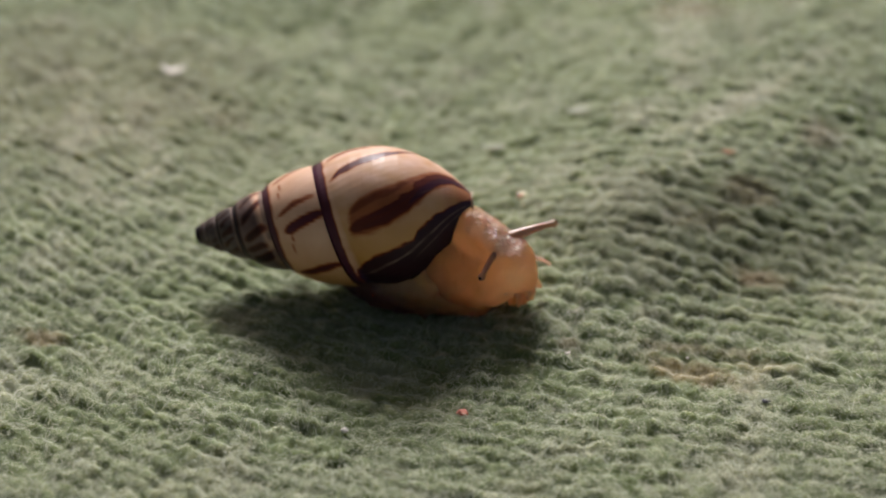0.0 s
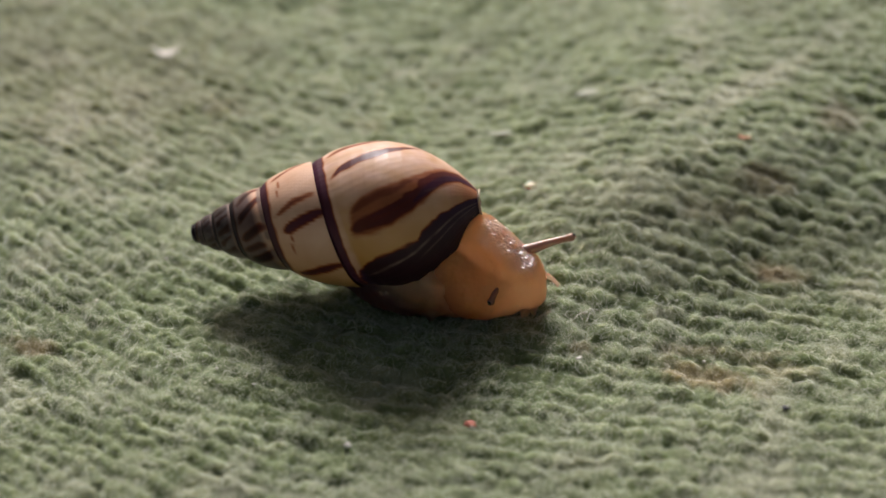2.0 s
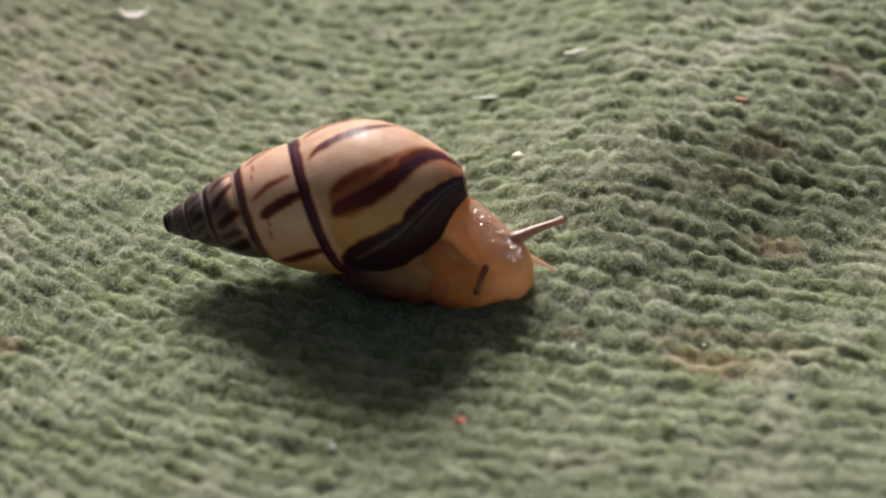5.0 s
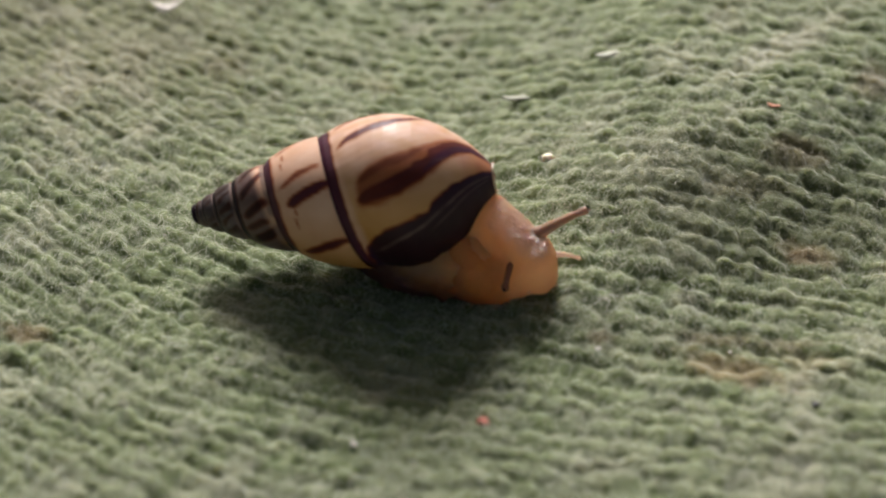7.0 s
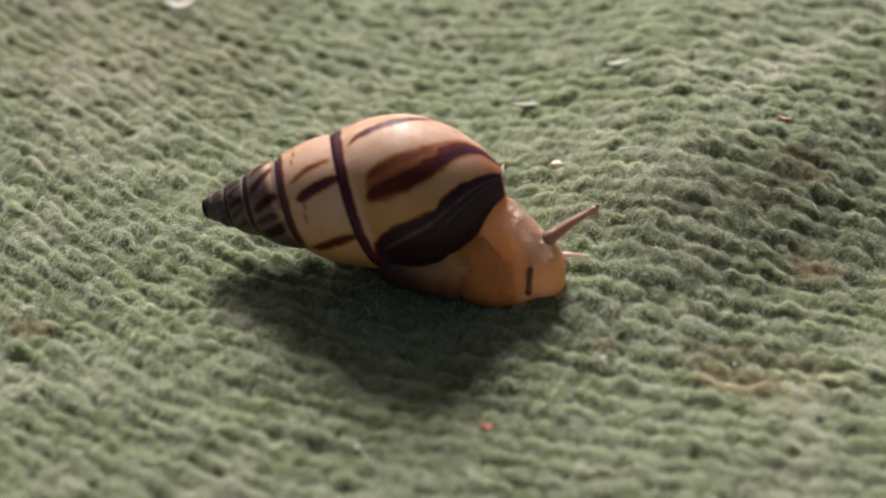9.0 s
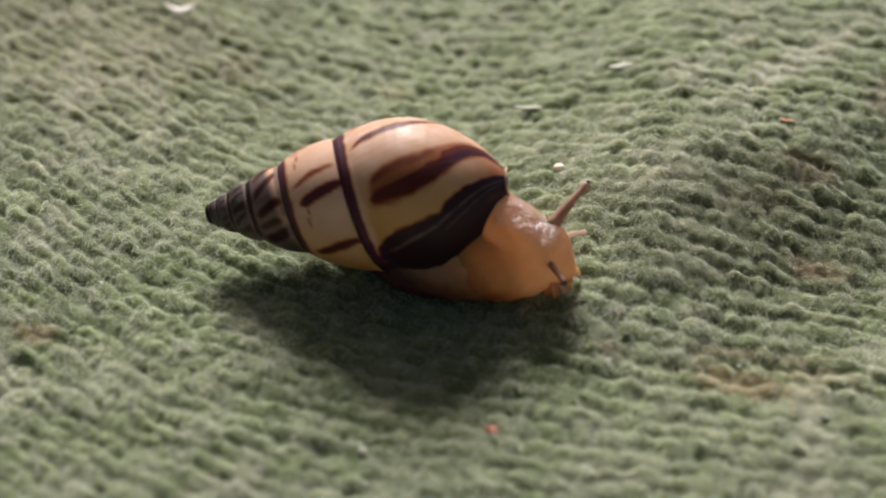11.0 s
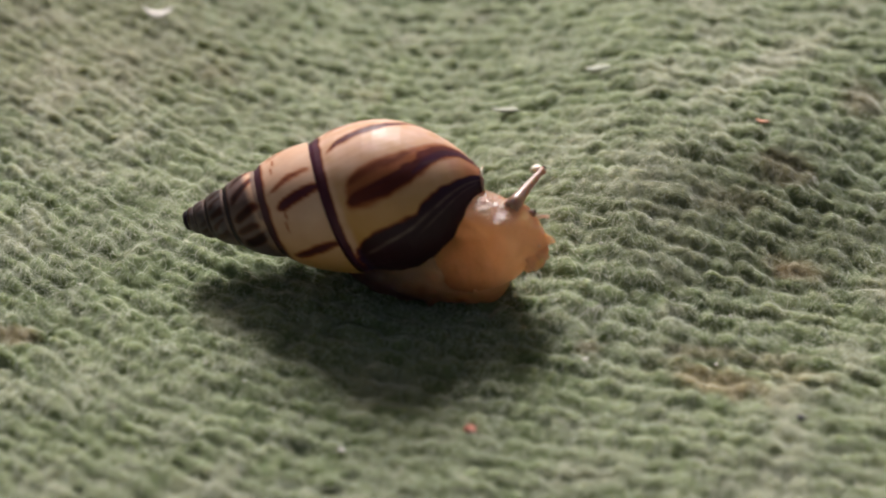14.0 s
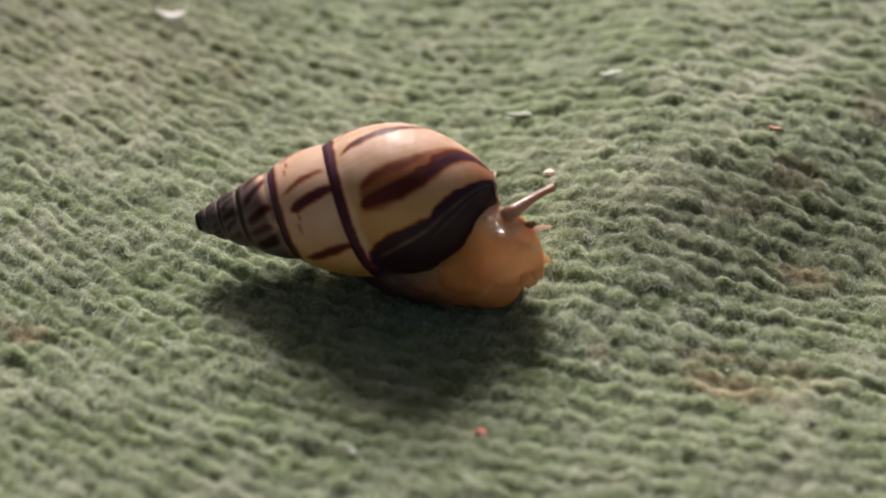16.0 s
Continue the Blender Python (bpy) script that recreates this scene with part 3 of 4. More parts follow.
def loft(name, sections, mat, rings=40, sides=36, floor=None, wrinkle=0.0, seed=0.0, frill=0.0):
    """A soft body from sections (x, y, z, half width, half height) in mm along x, rounded between them."""
    sec = np.array(sections, float)
    t0 = np.linspace(0, 1, len(sec))
    t = 0.5 - 0.5 * np.cos(np.linspace(0, math.pi, rings))
    dense = np.stack([np.interp(np.linspace(0, 1, 200), t0, sec[:, k]) for k in range(5)], 1)
    ker = np.hanning(37)
    ker /= ker.sum()
    pad = np.pad(dense, ((18, 18), (0, 0)), mode="edge")
    smooth = np.stack([np.convolve(pad[:, k], ker, mode="valid") for k in range(5)], 1)
    smooth[0], smooth[-1] = dense[0], dense[-1]
    rows = np.stack([np.interp(t, np.linspace(0, 1, 200), smooth[:, k]) for k in range(5)], 1)
    verts, faces = [], []
    for i, (x, y, z, ry, rz) in enumerate(rows):
        for k in range(sides):
            a = 2 * math.pi * k / sides
            v = Vector((x, y + ry * math.cos(a), z + rz * math.sin(a)))
            w = 1 + wrinkle * noise.noise(v * 1.1 + Vector((seed, 0, 0))) + 0.5 * wrinkle * noise.noise(v * 2.7 + Vector((0, seed, 0)))
            v = Vector((x, y + ry * math.cos(a) * w, z + rz * math.sin(a) * w))
            if floor is not None and v.z < floor:
                # the sole spreads a little where it meets the cloth
                v.z = floor + 0.12 * noise.noise(Vector((x * 1.3, v.y * 1.3, seed)))
                v.y = y + (v.y - y) * (1.04 + frill * noise.noise(Vector((x * 1.7, seed, k * 0.02))))
            verts.append(v * MM)
    for i in range(len(rows) - 1):
        for k in range(sides):
            k2 = (k + 1) % sides
            faces.append((i * sides + k, i * sides + k2, (i + 1) * sides + k2, (i + 1) * sides + k))
    faces.append(tuple(range(sides))[::-1])
    faces.append(tuple(range((len(rows) - 1) * sides, len(rows) * sides)))
    return mesh_from(name, verts, faces, mat)


def ball(name, r, mat, stretch=(1, 1, 1), rough=0.0, seed=0.0, sub=3):
    bm = bmesh.new()
    bmesh.ops.create_icosphere(bm, subdivisions=sub, radius=r)
    for v in bm.verts:
        k = 1 + rough * noise.noise(v.co / r * 1.4 + Vector((seed, seed, 0)))
        v.co = Vector((v.co.x * stretch[0], v.co.y * stretch[1], v.co.z * stretch[2])) * k
    me = bpy.data.meshes.new(name)
    bm.to_mesh(me)
    bm.free()
    me.materials.append(mat)
    me.shade_smooth()
    return me


SHELL_AT = Vector((0.241234, 0.021952, 0.552)) * CM
SHELL_TURN = Matrix(((0.984620, 0.034018, -0.171367), (-0.031442, 0.999348, 0.017725), (0.171859, -0.012064, 0.985047)))


CHEEK_FOLD = [(-3.4, 1.7), (-2.3, 1.25), (-1.4, 0.5), (-1.15, -0.5)]


def fused(name, forms, mat, voxel=0.075, rounds=45):
    """One soft skin round several forms, with beads of wet skin along its top."""
    verts, faces = [], []
    for me in forms:
        o = len(verts)
        verts += [tuple(v.co * 1000) for v in me.vertices]
        faces += [tuple(o + i for i in p.vertices) for p in me.polygons]
        bpy.data.meshes.remove(me)
    ob = new("form", mesh_from("form", verts, faces, mat))
    wrapped = ob.modifiers.new("wrap", "REMESH")
    wrapped.mode, wrapped.voxel_size, wrapped.use_smooth_shade = "VOXEL", voxel, True
    rounded = ob.modifiers.new("round", "SMOOTH")
    rounded.factor, rounded.iterations = 0.5, rounds
    bpy.context.view_layer.update()
    me = bpy.data.meshes.new_from_object(ob.evaluated_get(bpy.context.evaluated_depsgraph_get()))
    bpy.data.objects.remove(ob)
    n = len(me.vertices)
    co, nor = np.zeros(n * 3, np.float32), np.zeros(n * 3, np.float32)
    me.vertices.foreach_get("co", co)
    me.vertices.foreach_get("normal", nor)
    co, nor = co.reshape(-1, 3).astype(float), nor.reshape(-1, 3).astype(float)
    back = step(0.4, 0.9, nor[:, 2] + 0.15 * nor[:, 1]) * step(0.3, 1.0, co[:, 2]) * step(-4.5, -3.5, co[:, 0]) * step(1.2, 0.2, co[:, 0])
    lift = np.zeros(n)
    for i in np.flatnonzero(back > 0.01):
        cell = noise.voronoi(Vector(co[i] * (4.4, 6.0, 6.0)))[0][0]
        lift[i] = 0.06 * back[i] * max(0.0, 1 - (cell / 0.62) ** 2)
    wave = np.array([noise.noise(Vector(c * (1.5, 1.5, 0.7))) for c in co])
    # a fold that runs down the cheek to the drawn-in stalk
    fold = np.full(n, 9.0)
    for (x0, z0), (x1, z1) in zip(CHEEK_FOLD, CHEEK_FOLD[1:]):
        f = np.clip(((co[:, 0] - x0) * (x1 - x0) + (co[:, 2] - z0) * (z1 - z0)) / ((x1 - x0) ** 2 + (z1 - z0) ** 2), 0, 1)
        fold = np.minimum(fold, np.hypot(co[:, 0] - x0 - f * (x1 - x0), co[:, 2] - z0 - f * (z1 - z0)))
    fold = 0.15 * np.exp(-((fold / 0.4) ** 2)) * step(-0.1, -0.5, nor[:, 1])
    fine = np.array([noise.noise(Vector(c * (3.6, 2.4, 2.4))) for c in co])
    co += nor * (lift + 0.05 * wave + 0.025 * fine - fold)[:, None]
    me.vertices.foreach_set("co", (co * MM).astype(np.float32).ravel())
    me.name = name
    me.materials.clear()
    me.materials.append(mat)
    me.shade_smooth()
    float_attr(me, "back", back)
    float_attr(me, "snout", 0.8 * step(-2.2, 1.2, co[:, 0] + 0.5 * wave) * (1 - back))
    me.update()
    return me


def build_snail():
    snail = tagged(new("snail"), "live snail with cream, brown-striped conical shell on green cloth", "snail")
    shell = build_shell(snail)
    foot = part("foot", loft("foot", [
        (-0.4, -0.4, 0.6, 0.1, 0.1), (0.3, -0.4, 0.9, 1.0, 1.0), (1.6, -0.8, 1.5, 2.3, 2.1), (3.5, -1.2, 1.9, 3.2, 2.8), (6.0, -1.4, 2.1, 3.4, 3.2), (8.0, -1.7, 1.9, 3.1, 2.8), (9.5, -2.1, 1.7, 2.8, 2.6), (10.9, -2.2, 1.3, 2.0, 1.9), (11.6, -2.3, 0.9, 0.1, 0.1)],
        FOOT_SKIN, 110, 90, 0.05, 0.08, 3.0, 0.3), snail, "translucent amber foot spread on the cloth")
    # head, neck and throat share one skin; x runs from the shell's mouth to the face
    neck_form = loft("neck", [
        (-7.6, 0.6, 0, 0.1, 0.1), (-7.2, 0.6, 0, 1.3, 1.4), (-5.6, 0.9, 0.1, 1.9, 2.1), (-3.8, 0.8, 0.0, 2.2, 2.35), (-1.8, 0.3, -0.2, 2.3, 2.3), (-0.4, 0, -0.1, 2.05, 1.8), (0.6, 0, -0.1, 1.5, 1.3), (1.4, 0, -0.2, 0.8, 0.7), (1.7, 0, -0.2, 0.1, 0.1)],
        HEAD_SKIN, 60, 48, None, 0.035, 5.0)
    head_form = loft("head", [
        (-2.6, 0, 0, 0.1, 0.1), (-2.4, 0, 0, 1.0, 0.8), (-1.4, 0, 0.0, 1.7, 1.4), (-0.2, 0, 0, 2.05, 1.75), (0.7, 0, -0.25, 1.85, 1.8), (1.4, 0, -0.65, 1.45, 1.6), (1.85, 0, -0.95, 1.0, 1.2), (2.15, 0, -1.1, 0.65, 0.8), (2.35, 0, -1.15, 0.1, 0.1)],
        HEAD_SKIN, 50, 48, None, 0.06, 1.0)
    throat_form = loft("throat", [
        (-5.6, 0, 0, 0.1, 0.1), (-5.3, 0, 0, 1.5, 1.5), (-4.0, 0, 0, 2.4, 2.3), (-2.4, 0, 0, 2.6, 2.55), (-1.0, 0, 0, 2.65, 2.6), (0.6, 0, 0, 2.45, 2.4), (2.0, 0, 0, 2.0, 2.0), (3.0, 0, 0, 1.35, 1.35), (3.4, 0, 0, 0.1, 0.1)],
        HEAD_SKIN, 50, 48, None, 0.03, 8.0)
    throat_form.transform(pose(-1.75 * MM, -0.3 * MM, -1.55 * MM, 0, -31, 0))
    breast_form = loft("breast", [
        (-7.6, 0.2, -1.9, 0.1, 0.1), (-7.2, 0.2, -1.9, 1.7, 1.6), (-5.6, -0.1, -1.9, 2.6, 2.4), (-3.6, -0.5, -2.0, 3.0, 2.5), (-1.7, -0.5, -2.0, 2.75, 2.4), (-0.4, -0.2, -1.9, 2.15, 2.1), (0.6, -0.1, -1.8, 1.6, 1.55), (1.3, 0, -1.7, 0.9, 0.9), (1.6, 0, -1.65, 0.1, 0.1)],
        HEAD_SKIN, 50, 48, None, 0.04, 2.0)
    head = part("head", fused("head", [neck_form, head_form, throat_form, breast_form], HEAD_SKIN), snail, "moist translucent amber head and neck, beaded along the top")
    # thin pale flaps round the mouth: place, size, lean, turn
    for x, y, z, size, lean, turn in ((2.05, 0.55, -1.25, 0.62, 35, 25), (1.95, -0.45, -1.5, 0.66, 48, -10), (1.6, -0.85, -1.95, 0.66, 62, -30), (1.15, -0.6, -2.35, 0.62, 78, -40), (1.5, 0.5, -2.05, 0.6, 65, 20)):
        flap = part("mouth_lobe", ball("mouth_lobe", size * MM, LOBE_SKIN, (1.2, 1.0, 0.42), 0.35, 7.0 * y + x, 4), head, "thin pale lip of the mouth")
        flap.matrix_basis = pose(x * MM, y * MM, z * MM, 0, lean, turn)

    def stalk(name, length, r0, r1, knob, mat, label, flare=1.25, tail=0.5):
        n = 16
        pts = [(length * (k / (n - 1)), 0, 0.10 * math.sin(math.pi * k / (n - 1))) for k in range(n)]
        rad = [r0 + (r1 - r0) * min(1, (k / (n - 1)) ** 0.7 * 1.1) for k in range(n)]
        for k in range(n):
            f = k / (n - 1)
            rad[k] += (knob - r1) * math.exp(-(((f - 0.93) / 0.09) ** 2))
        rad[-1] *= 0.55
        pts = [(-tail, 0, 0)] + pts + [(length + 0.06, 0, 0)]
        rad = [r0 * flare] + rad + [0.03]
        return part(name, tube_mesh(name, pts, rad, 14, mat), snail, label)

    far_stalk = stalk("eye_stalk", 3.6, 0.48, 0.19, 0.3, STALK_SKIN, "brown eye stalk", 1.1, 0.9)
    near_stalk = stalk("eye_stalk", NEAR_LENGTH, 0.24, 0.18, 0.27, DARK_STALK_SKIN, "dark purple-brown eye stalk drawn into the cheek", 0.2, 1.3)
    for st, ln in ((far_stalk, 3.6), (near_stalk, NEAR_LENGTH)):
        e = part("eye", ball("eye", 0.13 * MM, EYE), st, "black eye")
        e.matrix_basis = pose((ln - 0.06) * MM, 0, 0.14 * MM)
    far_feeler = stalk("feeler", 1.6, 0.24, 0.11, 0.16, PALE_SKIN, "short pale feeler")
    near_feeler = stalk("feeler", 1.4, 0.24, 0.11, 0.17, PALE_SKIN, "short pale feeler")
    return dict(snail=snail, shell=shell, foot=foot, head=head, far_stalk=far_stalk, near_stalk=near_stalk, far_feeler=far_feeler, near_feeler=near_feeler)


# ---- crumbs and lint on the cloth ----
def on_cloth(x, y, sink=0.0):
    """A place on the cloth in metres, for x, y in mm."""
    px = np.array([x + 0.5 * math.cos(a) for a in np.linspace(0, 6, 9)])
    py = np.array([y + 0.5 * math.sin(a) for a in np.linspace(0, 6, 9)])
    return Vector((x, y, float(height(px, py).max()) - sink)) * MM


def crumb(name, x, y, r, mat, label, category, stretch=(1, 1, 1), rough=0.35, seed=0.0, turn=0.0, sink=0.0):
    ob = new(name, ball(name, r * MM, mat, stretch, rough, seed, 3))
    ob.matrix_basis = Matrix.Translation(on_cloth(x, y, sink) + Vector((0, 0, r * stretch[2] * 0.55 * MM))) @ pose(0, 0, 0, 0, 0, turn)
    return tagged(ob, label, category)


def flake(name, x, y, length, width, bend, mat, label, category, turn=0.0, lift=0.1):
    """A thin curled scrap with thickness."""
    n = 12
    verts, faces = [], []
    for k in range(n):
        f = k / (n - 1) - 0.5
        wdt = width * (1 - (2 * f) ** 2 * 0.75) * (1 + 0.3 * noise.noise(Vector((f * 6, x, y))))
        zc = bend * (2 * f) ** 2
        for sy, sz in ((-1, 0), (1, 0.1), (1, 0.22), (-1, 0.12)):
            verts.append(Vector((f * length, sy * wdt / 2 + 0.25 * width * math.sin(f * 5), zc + sz * 0.5)) * MM)
    for k in range(n - 1):
        for j in range(4):
            a, b = k * 4 + j, k * 4 + (j + 1) % 4
            faces.append((a, b, b + 4, a + 4))
    faces += [(3, 2, 1, 0), tuple(range(4 * n - 4, 4 * n))]
    ob = new(name, mesh_from(name, verts, faces, mat))
    ob.matrix_basis = Matrix.Translation(on_cloth(x, y) + Vector((0, 0, (lift - 0.1) * MM))) @ pose(0, 0, 0, 0, 0, turn)
    return tagged(ob, label, category)


def lint_tuft(x, y, reach, count, mat, label, seed):
    """A loose tuft of curled fibres."""
    rnd = random.Random(seed)
    top = on_cloth(x, y)
    verts, faces = [], []
    for _ in range(count):
        a = rnd.uniform(0, 6.28)
        p = Vector((rnd.uniform(-0.3, 0.3), rnd.uniform(-0.3, 0.3), 0)) * reach
        turn = rnd.uniform(-0.5, 0.5)
        pts = []
        ln = reach * rnd.uniform(0.6, 1.3)
        for k in range(9):
            pts.append(p + Vector((0, 0, 0.45 * reach * math.sin(math.pi * k / 8) * rnd.uniform(0.5, 1.0))))
            a += turn
            p = p + Vector((math.cos(a), math.sin(a), 0)) * ln / 8
        for i, q in enumerate(pts):
            d = (pts[min(i + 1, 8)] - pts[max(i - 1, 0)]).normalized()
            s1 = d.cross(Vector((0.2, 0.1, 1))).normalized()
            s2 = d.cross(s1)
            for t in (0, 2.09, 4.19):
                verts.append((q + 0.018 * (math.cos(t) * s1 + math.sin(t) * s2)) * MM)
        o = len(verts) - 27
        for i in range(8):
            for j in range(3):
                j2 = (j + 1) % 3
                faces.append((o + i * 3 + j, o + i * 3 + j2, o + i * 3 + 3 + j2, o + i * 3 + 3 + j))
    ob = new("lint_tuft", mesh_from("lint_tuft", verts, faces, mat))
    ob.location = top - Vector((0, 0, 0.12 * MM))
    return tagged(ob, label, "lint", "lint tufts on the cloth")


def build_crumbs():
    crumb("grain", 13.4, 9.1, 0.4, GRAIN, "cream coloured round grain lying on the cloth", "grain", (1.1, 0.85, 0.8), 0.25, 2.0, sink=0.3)
    crumb("red_crumb", 8.8, -15.9, 0.27, RED, "dull red crumb pressed into the cloth", "crumb", (1.5, 1.1, 0.6), 0.5, 5.0)
    flake("orange_flake", 29.6, 12.8, 0.95, 0.28, 0.12, ORANGE, "thin orange flake lying on the cloth", "flake", -25)
    flake("white_flake", -16.1, 29.7, 2.4, 0.7, 0.75, WHITE, "white curled paper scrap on the cloth", "scrap", -4)
    flake("pale_flake", 11.2, 16.4, 2.0, 0.45, 0.06, DULL, "pale flat lint scrap on the cloth", "lint", -8)
    flake("pale_flake", 18.1, 20.1, 1.9, 0.6, 0.08, DULL, "pale flat lint scrap on the cloth", "lint", 5)
    flake("white_flake", 16.2, -9.9, 0.45, 0.16, 0.03, WHITE, "tiny white lint scrap on the cloth", "lint", 10)
    for k, (x, y, r) in enumerate(((-8.2, -10.9, 0.1), (-5.6, -12.4, 0.09), (0.9, -18.3, 0.2), (-4.5, -16.2, 0.09), (8.5, -11.8, 0.1), (24.7, -9.5, 0.1), (-13.0, 1.5, 0.09), (17.5, 0.2, 0.09), (26.0, -5.0, 0.08), (-17.5, -3.0, 0.08), (18.8, -7.2, 0.07))):
        crumb("white_speck", x, y, r, WHITE, "tiny white speck on the cloth", "speck", (1.2, 1, 0.8), 0.4, k * 1.7)["group"] = "white specks on the cloth"
    crumb("dark_speck", 29.7, -14.1, 0.22, DARK, "small dark bluish speck on the cloth", "speck", (1.3, 0.8, 0.6), 0.4, 9.0)
    lint_tuft(22.3, -4.5, 1.3, 18, DULL, "pale tuft of curled fibres on the cloth", 4)
    lint_tuft(16.8, -5.5, 0.8, 9, WHITE, "white tuft of curled fibres on the cloth", 6)
    lint_tuft(-14.8, -6.5, 1.3, 14, PALE, "pale tuft of curled fibres on the cloth", 8)
    lint_tuft(-11.4, -9.5, 1.3, 16, PALE, "pale tuft of curled fibres on the cloth", 12)
    lint_tuft(-5.0, -11.0, 1.0, 8, PALE, "pale tuft of curled fibres on the cloth", 15)


build_cloth()
build_fuzz()
SNAIL = build_snail()
build_crumbs()

# ---- what moves ----
# the snail's slide over the cloth: seconds, x, y
SLIDE = [
    (0, -0.00008, -0.00116),
    (0.5, -0.00010, -0.00107),
    (1, 0.00003, -0.00092),
    (1.5, 0.00002, -0.00094),
    (2, -0.00001, -0.00107),
    (2.5, -0.00004, -0.00119),
    (3, 0.00001, -0.00125),
    (3.5, 0.00001, -0.00132),
    (4, -0.00001, -0.00127),
    (6.5, -0.00002, -0.00075),
    (7, -0.00001, -0.00067),
    (7.5, -0.00002, -0.00059),
    (8, 0.00002, -0.00048),
    (8.5, 0.00001, -0.00033),
    (9, 0.00004, -0.00016),
    (11.5, 0.00001, -0.00016),
    (12, 0.00001, -0.00024),
    (12.5, -0.00005, -0.00018),
    (13, -0.00005, -0.00024),
    (13.5, -0.00006, -0.00022),
    (14, -0.00008, -0.00024),
    (14.5, -0.00011, -0.00021),
    (15, -0.00013, -0.00018),
    (15.5, -0.00005, -0.00028),
    (16, -0.00006, -0.00032),
]
# the shell's rise and rocking: seconds, height, turn, pitch, roll
ROCK = [
    (0, 0.00028, 1.7, -0.2, 11.0),
    (0.5, 0.00029, 1.3, -0.3, 10.8),
    (1, 0.00036, 1.4, 0.2, 10.5),
    (1.5, 0.00037, 1.4, 0.3, 10.3),
    (2, 0.00032, 1.2, 0.3, 9.9),
    (2.5, 0.00034, 1.4, 0.6, 9.9),
    (3, 0.00033, 1.0, 0.4, 9.5),
    (3.5, 0.00030, 1.2, 0.3, 8.6),
    (4, 0.00031, 1.6, 0.2, 7.9),
    (6.5, 0.00025, 1.0, -0.6, 2.9),
    (7, 0.00020, 0.7, -0.5, 2.0),
    (7.5, 0.00018, 0.5, -0.6, 1.6),
    (8, 0.00016, 0.4, -0.4, 1.4),
    (8.5, 0.00017, 0.5, -0.4, 0.5),
    (9, 0.00012, -0.4, -0.6, -0.3),
    (11.5, 0.00012, 0.3, -0.9, -0.1),
    (12, 0.00011, 0.4, -0.9, -0.0),
    (12.5, 0.00005, -0.0, -1.3, 0.0),
    (13, 0.00008, 0.6, -1.5, -0.1),
    (13.5, 0.00007, 0.5, -1.6, 0.2),
    (14, 0.00010, 0.7, -1.9, 0.3),
    (14.5, 0.00012, 0.9, -2.1, 0.4),
    (15, 0.00008, 0.6, -2.3, 0.5),
    (15.5, 0.00009, 0.5, -1.7, 0.2),
    (16, 0.00012, 0.9, -1.4, -0.1),
]
# the head: seconds, place, pitch
HEAD = [
    (0, (0.01231, -0.00280, 0.00404), -28),
    (1.5, (0.01238, -0.00280, 0.00313), -32),
    (3.5, (0.01235, -0.00280, 0.00201), -36),
    (7, (0.01198, -0.00280, 0.00233), -30),
    (9, (0.01203, -0.00280, 0.00214), -32),
    (11.5, (0.01212, -0.00270, 0.00440), -8),
    (12.5, (0.01171, -0.00250, 0.00543), 8),
    (14, (0.01131, -0.00240, 0.00528), 10),
    (15, (0.01103, -0.00240, 0.00493), 4),
    (16, (0.01051, -0.00240, 0.00445), 0),
]
# stalks and feelers: seconds, root, tip
FAR_STALK = [
    (0, (0.01228, -0.00200, 0.00555), (0.01559, -0.00065, 0.00597)),
    (1.5, (0.01249, -0.00200, 0.00460), (0.01595, -0.00153, 0.00557)),
    (3.5, (0.01299, -0.00200, 0.00356), (0.01627, -0.00051, 0.00358)),
    (7, (0.01251, -0.00200, 0.00399), (0.01579, -0.00114, 0.00537)),
    (9, (0.01282, -0.00200, 0.00393), (0.01577, -0.00033, 0.00513)),
    (11.5, (0.01255, -0.00170, 0.00585), (0.01446, 0.00097, 0.00733)),
    (12.5, (0.01221, -0.00170, 0.00707), (0.01361, 0.00153, 0.00782)),
    (14, (0.01170, -0.00170, 0.00695), (0.01352, 0.00138, 0.00728)),
    (15, (0.01133, -0.00170, 0.00688), (0.01345, 0.00118, 0.00644)),
    (16, (0.01076, -0.00170, 0.00651), (0.01339, 0.00075, 0.00671)),
]
NEAR_STALK = [
    (0, (0.01089, -0.00425, 0.00518), (0.01004, -0.00573, 0.00436)),
    (1.5, (0.01099, -0.00391, 0.00321), (0.01018, -0.00541, 0.00237)),
    (3.5, (0.01088, -0.00425, 0.00298), (0.01007, -0.00575, 0.00214)),
    (7, (0.01059, -0.00414, 0.00308), (0.01019, -0.00573, 0.00213)),
    (9, (0.01138, -0.00419, 0.00301), (0.01129, -0.00581, 0.00202)),
    (11.5, (0.01196, -0.00370, 0.00450), (0.01358, -0.00609, 0.00425)),
    (12.5, (0.01164, -0.00370, 0.00662), (0.01356, -0.00588, 0.00661)),
    (14, (0.01109, -0.00205, 0.00592), (0.01295, -0.00220, 0.00630)),
    (15, (0.01066, -0.00205, 0.00572), (0.01252, -0.00220, 0.00605)),
    (16, (0.01022, -0.00205, 0.00532), (0.01207, -0.00220, 0.00570)),
]
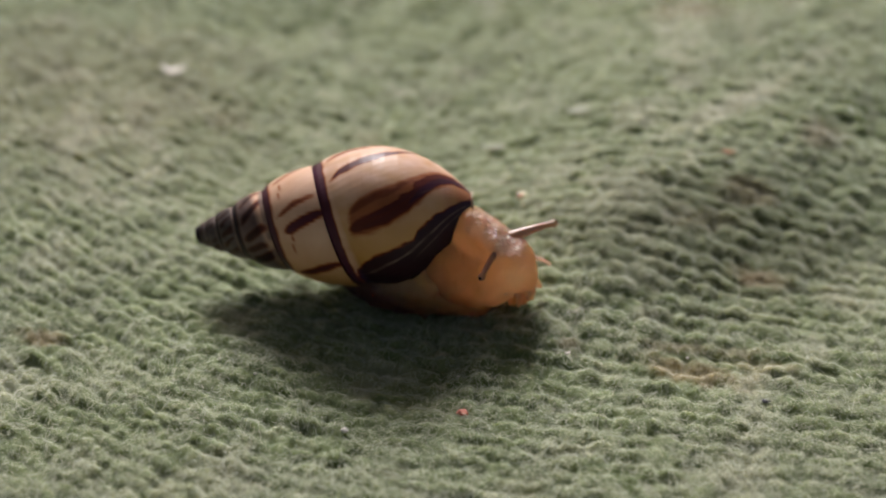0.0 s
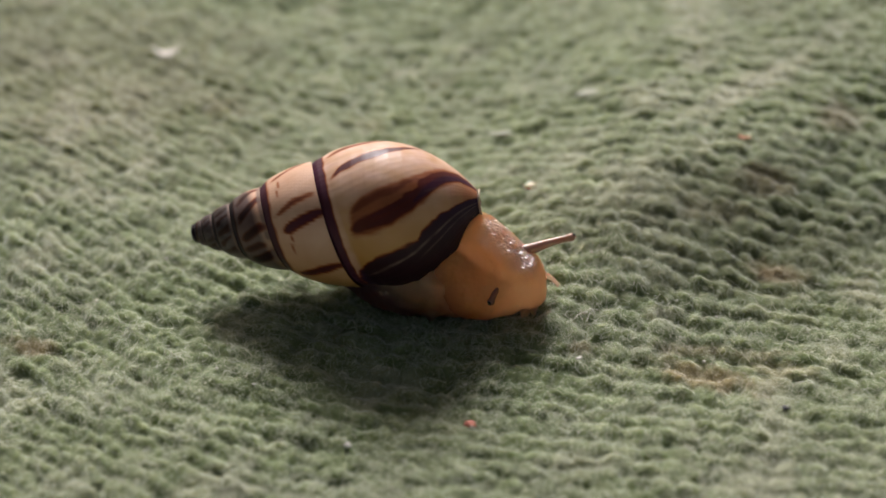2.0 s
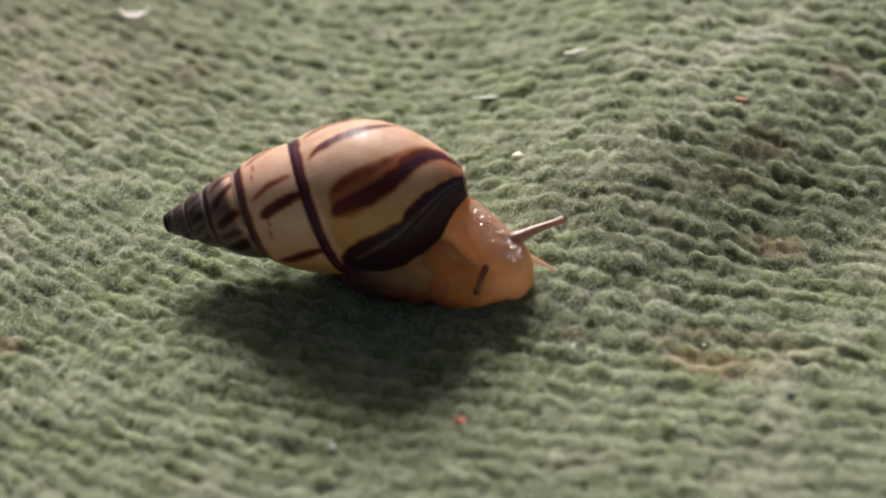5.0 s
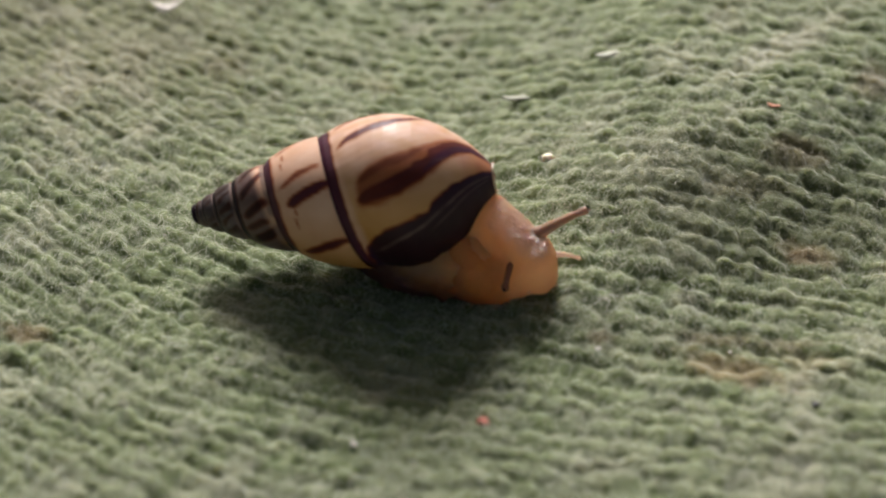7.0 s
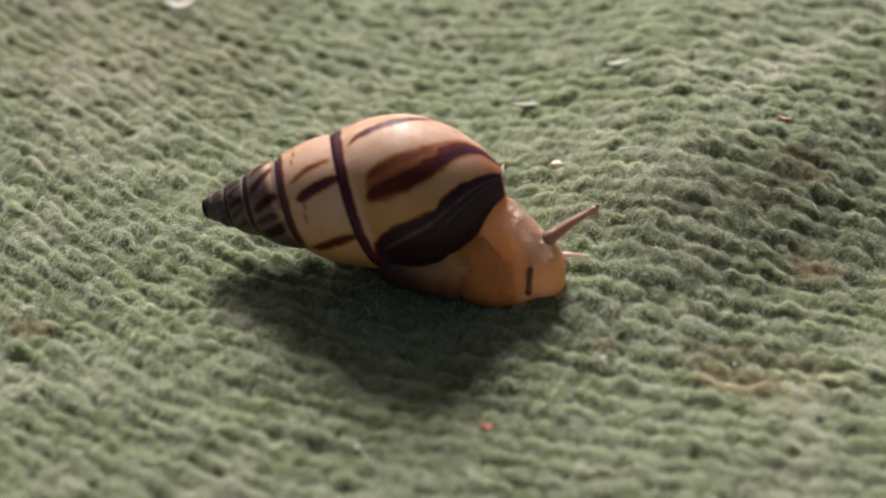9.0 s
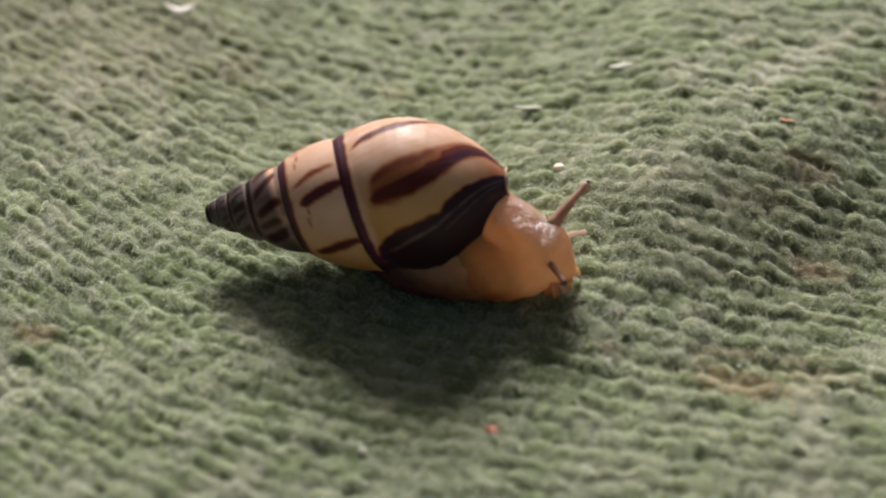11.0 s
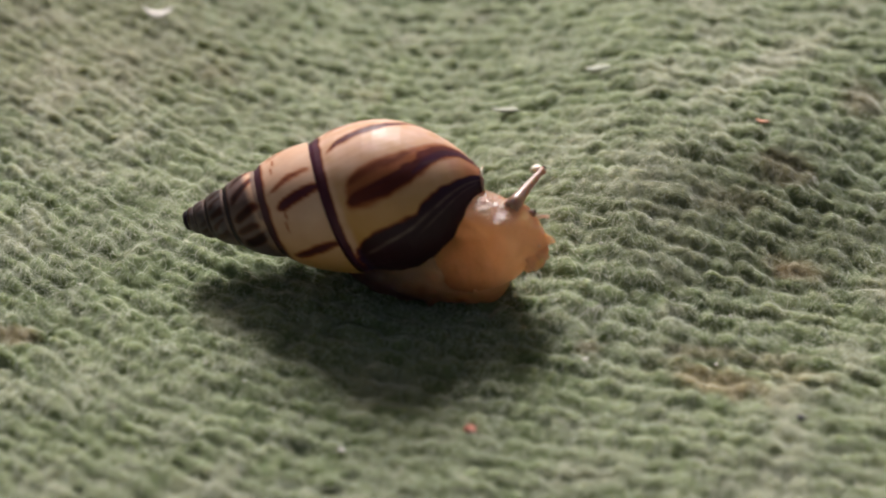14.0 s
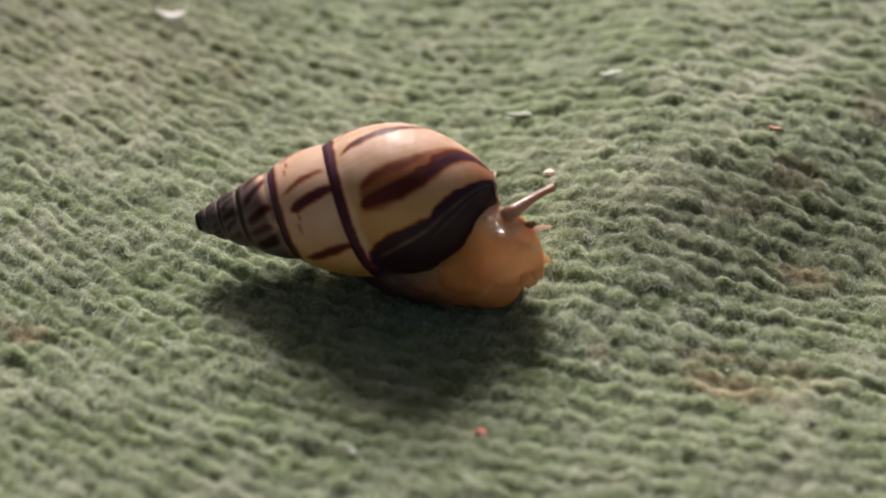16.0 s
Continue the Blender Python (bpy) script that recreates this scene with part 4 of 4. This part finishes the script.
FAR_FEELER = [
    (0, (0.01374, -0.00220, 0.00400), (0.01511, -0.00220, 0.00337)),
    (1.5, (0.01399, -0.00220, 0.00279), (0.01501, -0.00206, 0.00170)),
    (3.5, (0.01398, -0.00220, 0.00191), (0.01505, -0.00225, 0.00085)),
    (7, (0.01367, -0.00220, 0.00233), (0.01542, -0.00246, 0.00217)),
    (9, (0.01352, -0.00220, 0.00247), (0.01531, -0.00231, 0.00249)),
    (11.5, (0.01334, -0.00190, 0.00476), (0.01460, -0.00110, 0.00459)),
    (12.5, (0.01281, -0.00190, 0.00584), (0.01393, -0.00100, 0.00540)),
    (14, (0.01279, -0.00190, 0.00559), (0.01380, -0.00094, 0.00505)),
    (15, (0.01253, -0.00190, 0.00491), (0.01350, -0.00084, 0.00448)),
    (16, (0.01187, -0.00190, 0.00501), (0.01312, -0.00114, 0.00470)),
]
NEAR_FEELER = [
    (0, (0.01212, -0.00330, 0.00244), (0.01189, -0.00468, 0.00243)),
    (1.5, (0.01218, -0.00330, 0.00170), (0.01207, -0.00469, 0.00186)),
    (3.5, (0.01221, -0.00330, 0.00063), (0.01204, -0.00466, 0.00093)),
    (7, (0.01179, -0.00330, 0.00085), (0.01176, -0.00468, 0.00106)),
    (9, (0.01206, -0.00330, 0.00079), (0.01204, -0.00466, 0.00112)),
    (11.5, (0.01286, -0.00370, 0.00261), (0.01374, -0.00474, 0.00230)),
    (12.5, (0.01283, -0.00370, 0.00468), (0.01395, -0.00438, 0.00394)),
    (14, (0.01198, -0.00315, 0.00504), (0.01336, -0.00360, 0.00459)),
    (15, (0.01146, -0.00309, 0.00530), (0.01265, -0.00369, 0.00468)),
    (16, (0.01100, -0.00300, 0.00489), (0.01225, -0.00359, 0.00471)),
]


def held(rows):
    """Rows that reach from the clip's start to its end."""
    return ([(0.0, rows[0][1])] if rows[0][0] > 0 else []) + rows + ([(16.0, rows[-1][1])] if rows[-1][0] < 16 else [])


def aim(root, tip):
    """The pose of a part at root whose x axis points to tip, its z axis as upright as can be."""
    d = (Vector(tip) - Vector(root)).normalized()
    y = Vector((0, 0, 1)).cross(d)
    y = y.normalized() if y.length > 1e-4 else Vector((0, 1, 0))
    z = d.cross(y)
    m = Matrix((d, y, z)).transposed().to_4x4()
    m.translation = Vector(root)
    return m


def motions():
    s = SNAIL
    walk(s["snail"], held([(t, pose(x, y, 0)) for t, x, y in SLIDE]))
    walk(s["shell"], held([(t, Matrix.Translation(SHELL_AT + Vector((0, 0, dz))) @ pose(0, 0, 0, c, b, a) @ SHELL_TURN.to_4x4()) for t, dz, a, b, c in ROCK]))
    anchor = Vector((0.0058, -0.0012, 0.0045))
    head = []
    for t, place, pitch in HEAD:
        p = Vector(place)
        m = aim(p, p + (p - anchor))
        head.append((t, m @ pose(0, 0, 0, 0, -0.5 * (pitch - math.degrees(math.asin((p - anchor).normalized().z))), 0)))
    walk(s["head"], held(head))
    for key, rows in (("far_stalk", FAR_STALK), ("near_stalk", NEAR_STALK), ("far_feeler", FAR_FEELER), ("near_feeler", NEAR_FEELER)):
        reach = NEAR_LENGTH * MM if key == "near_stalk" else None
        poses = []
        for t, root, tip in rows:
            m = aim(root, tip)
            if reach:
                m.translation = Vector(tip) - m.col[0].to_3d() * reach
            poses.append((t, m))
        walk(s[key], held(poses))


motions()
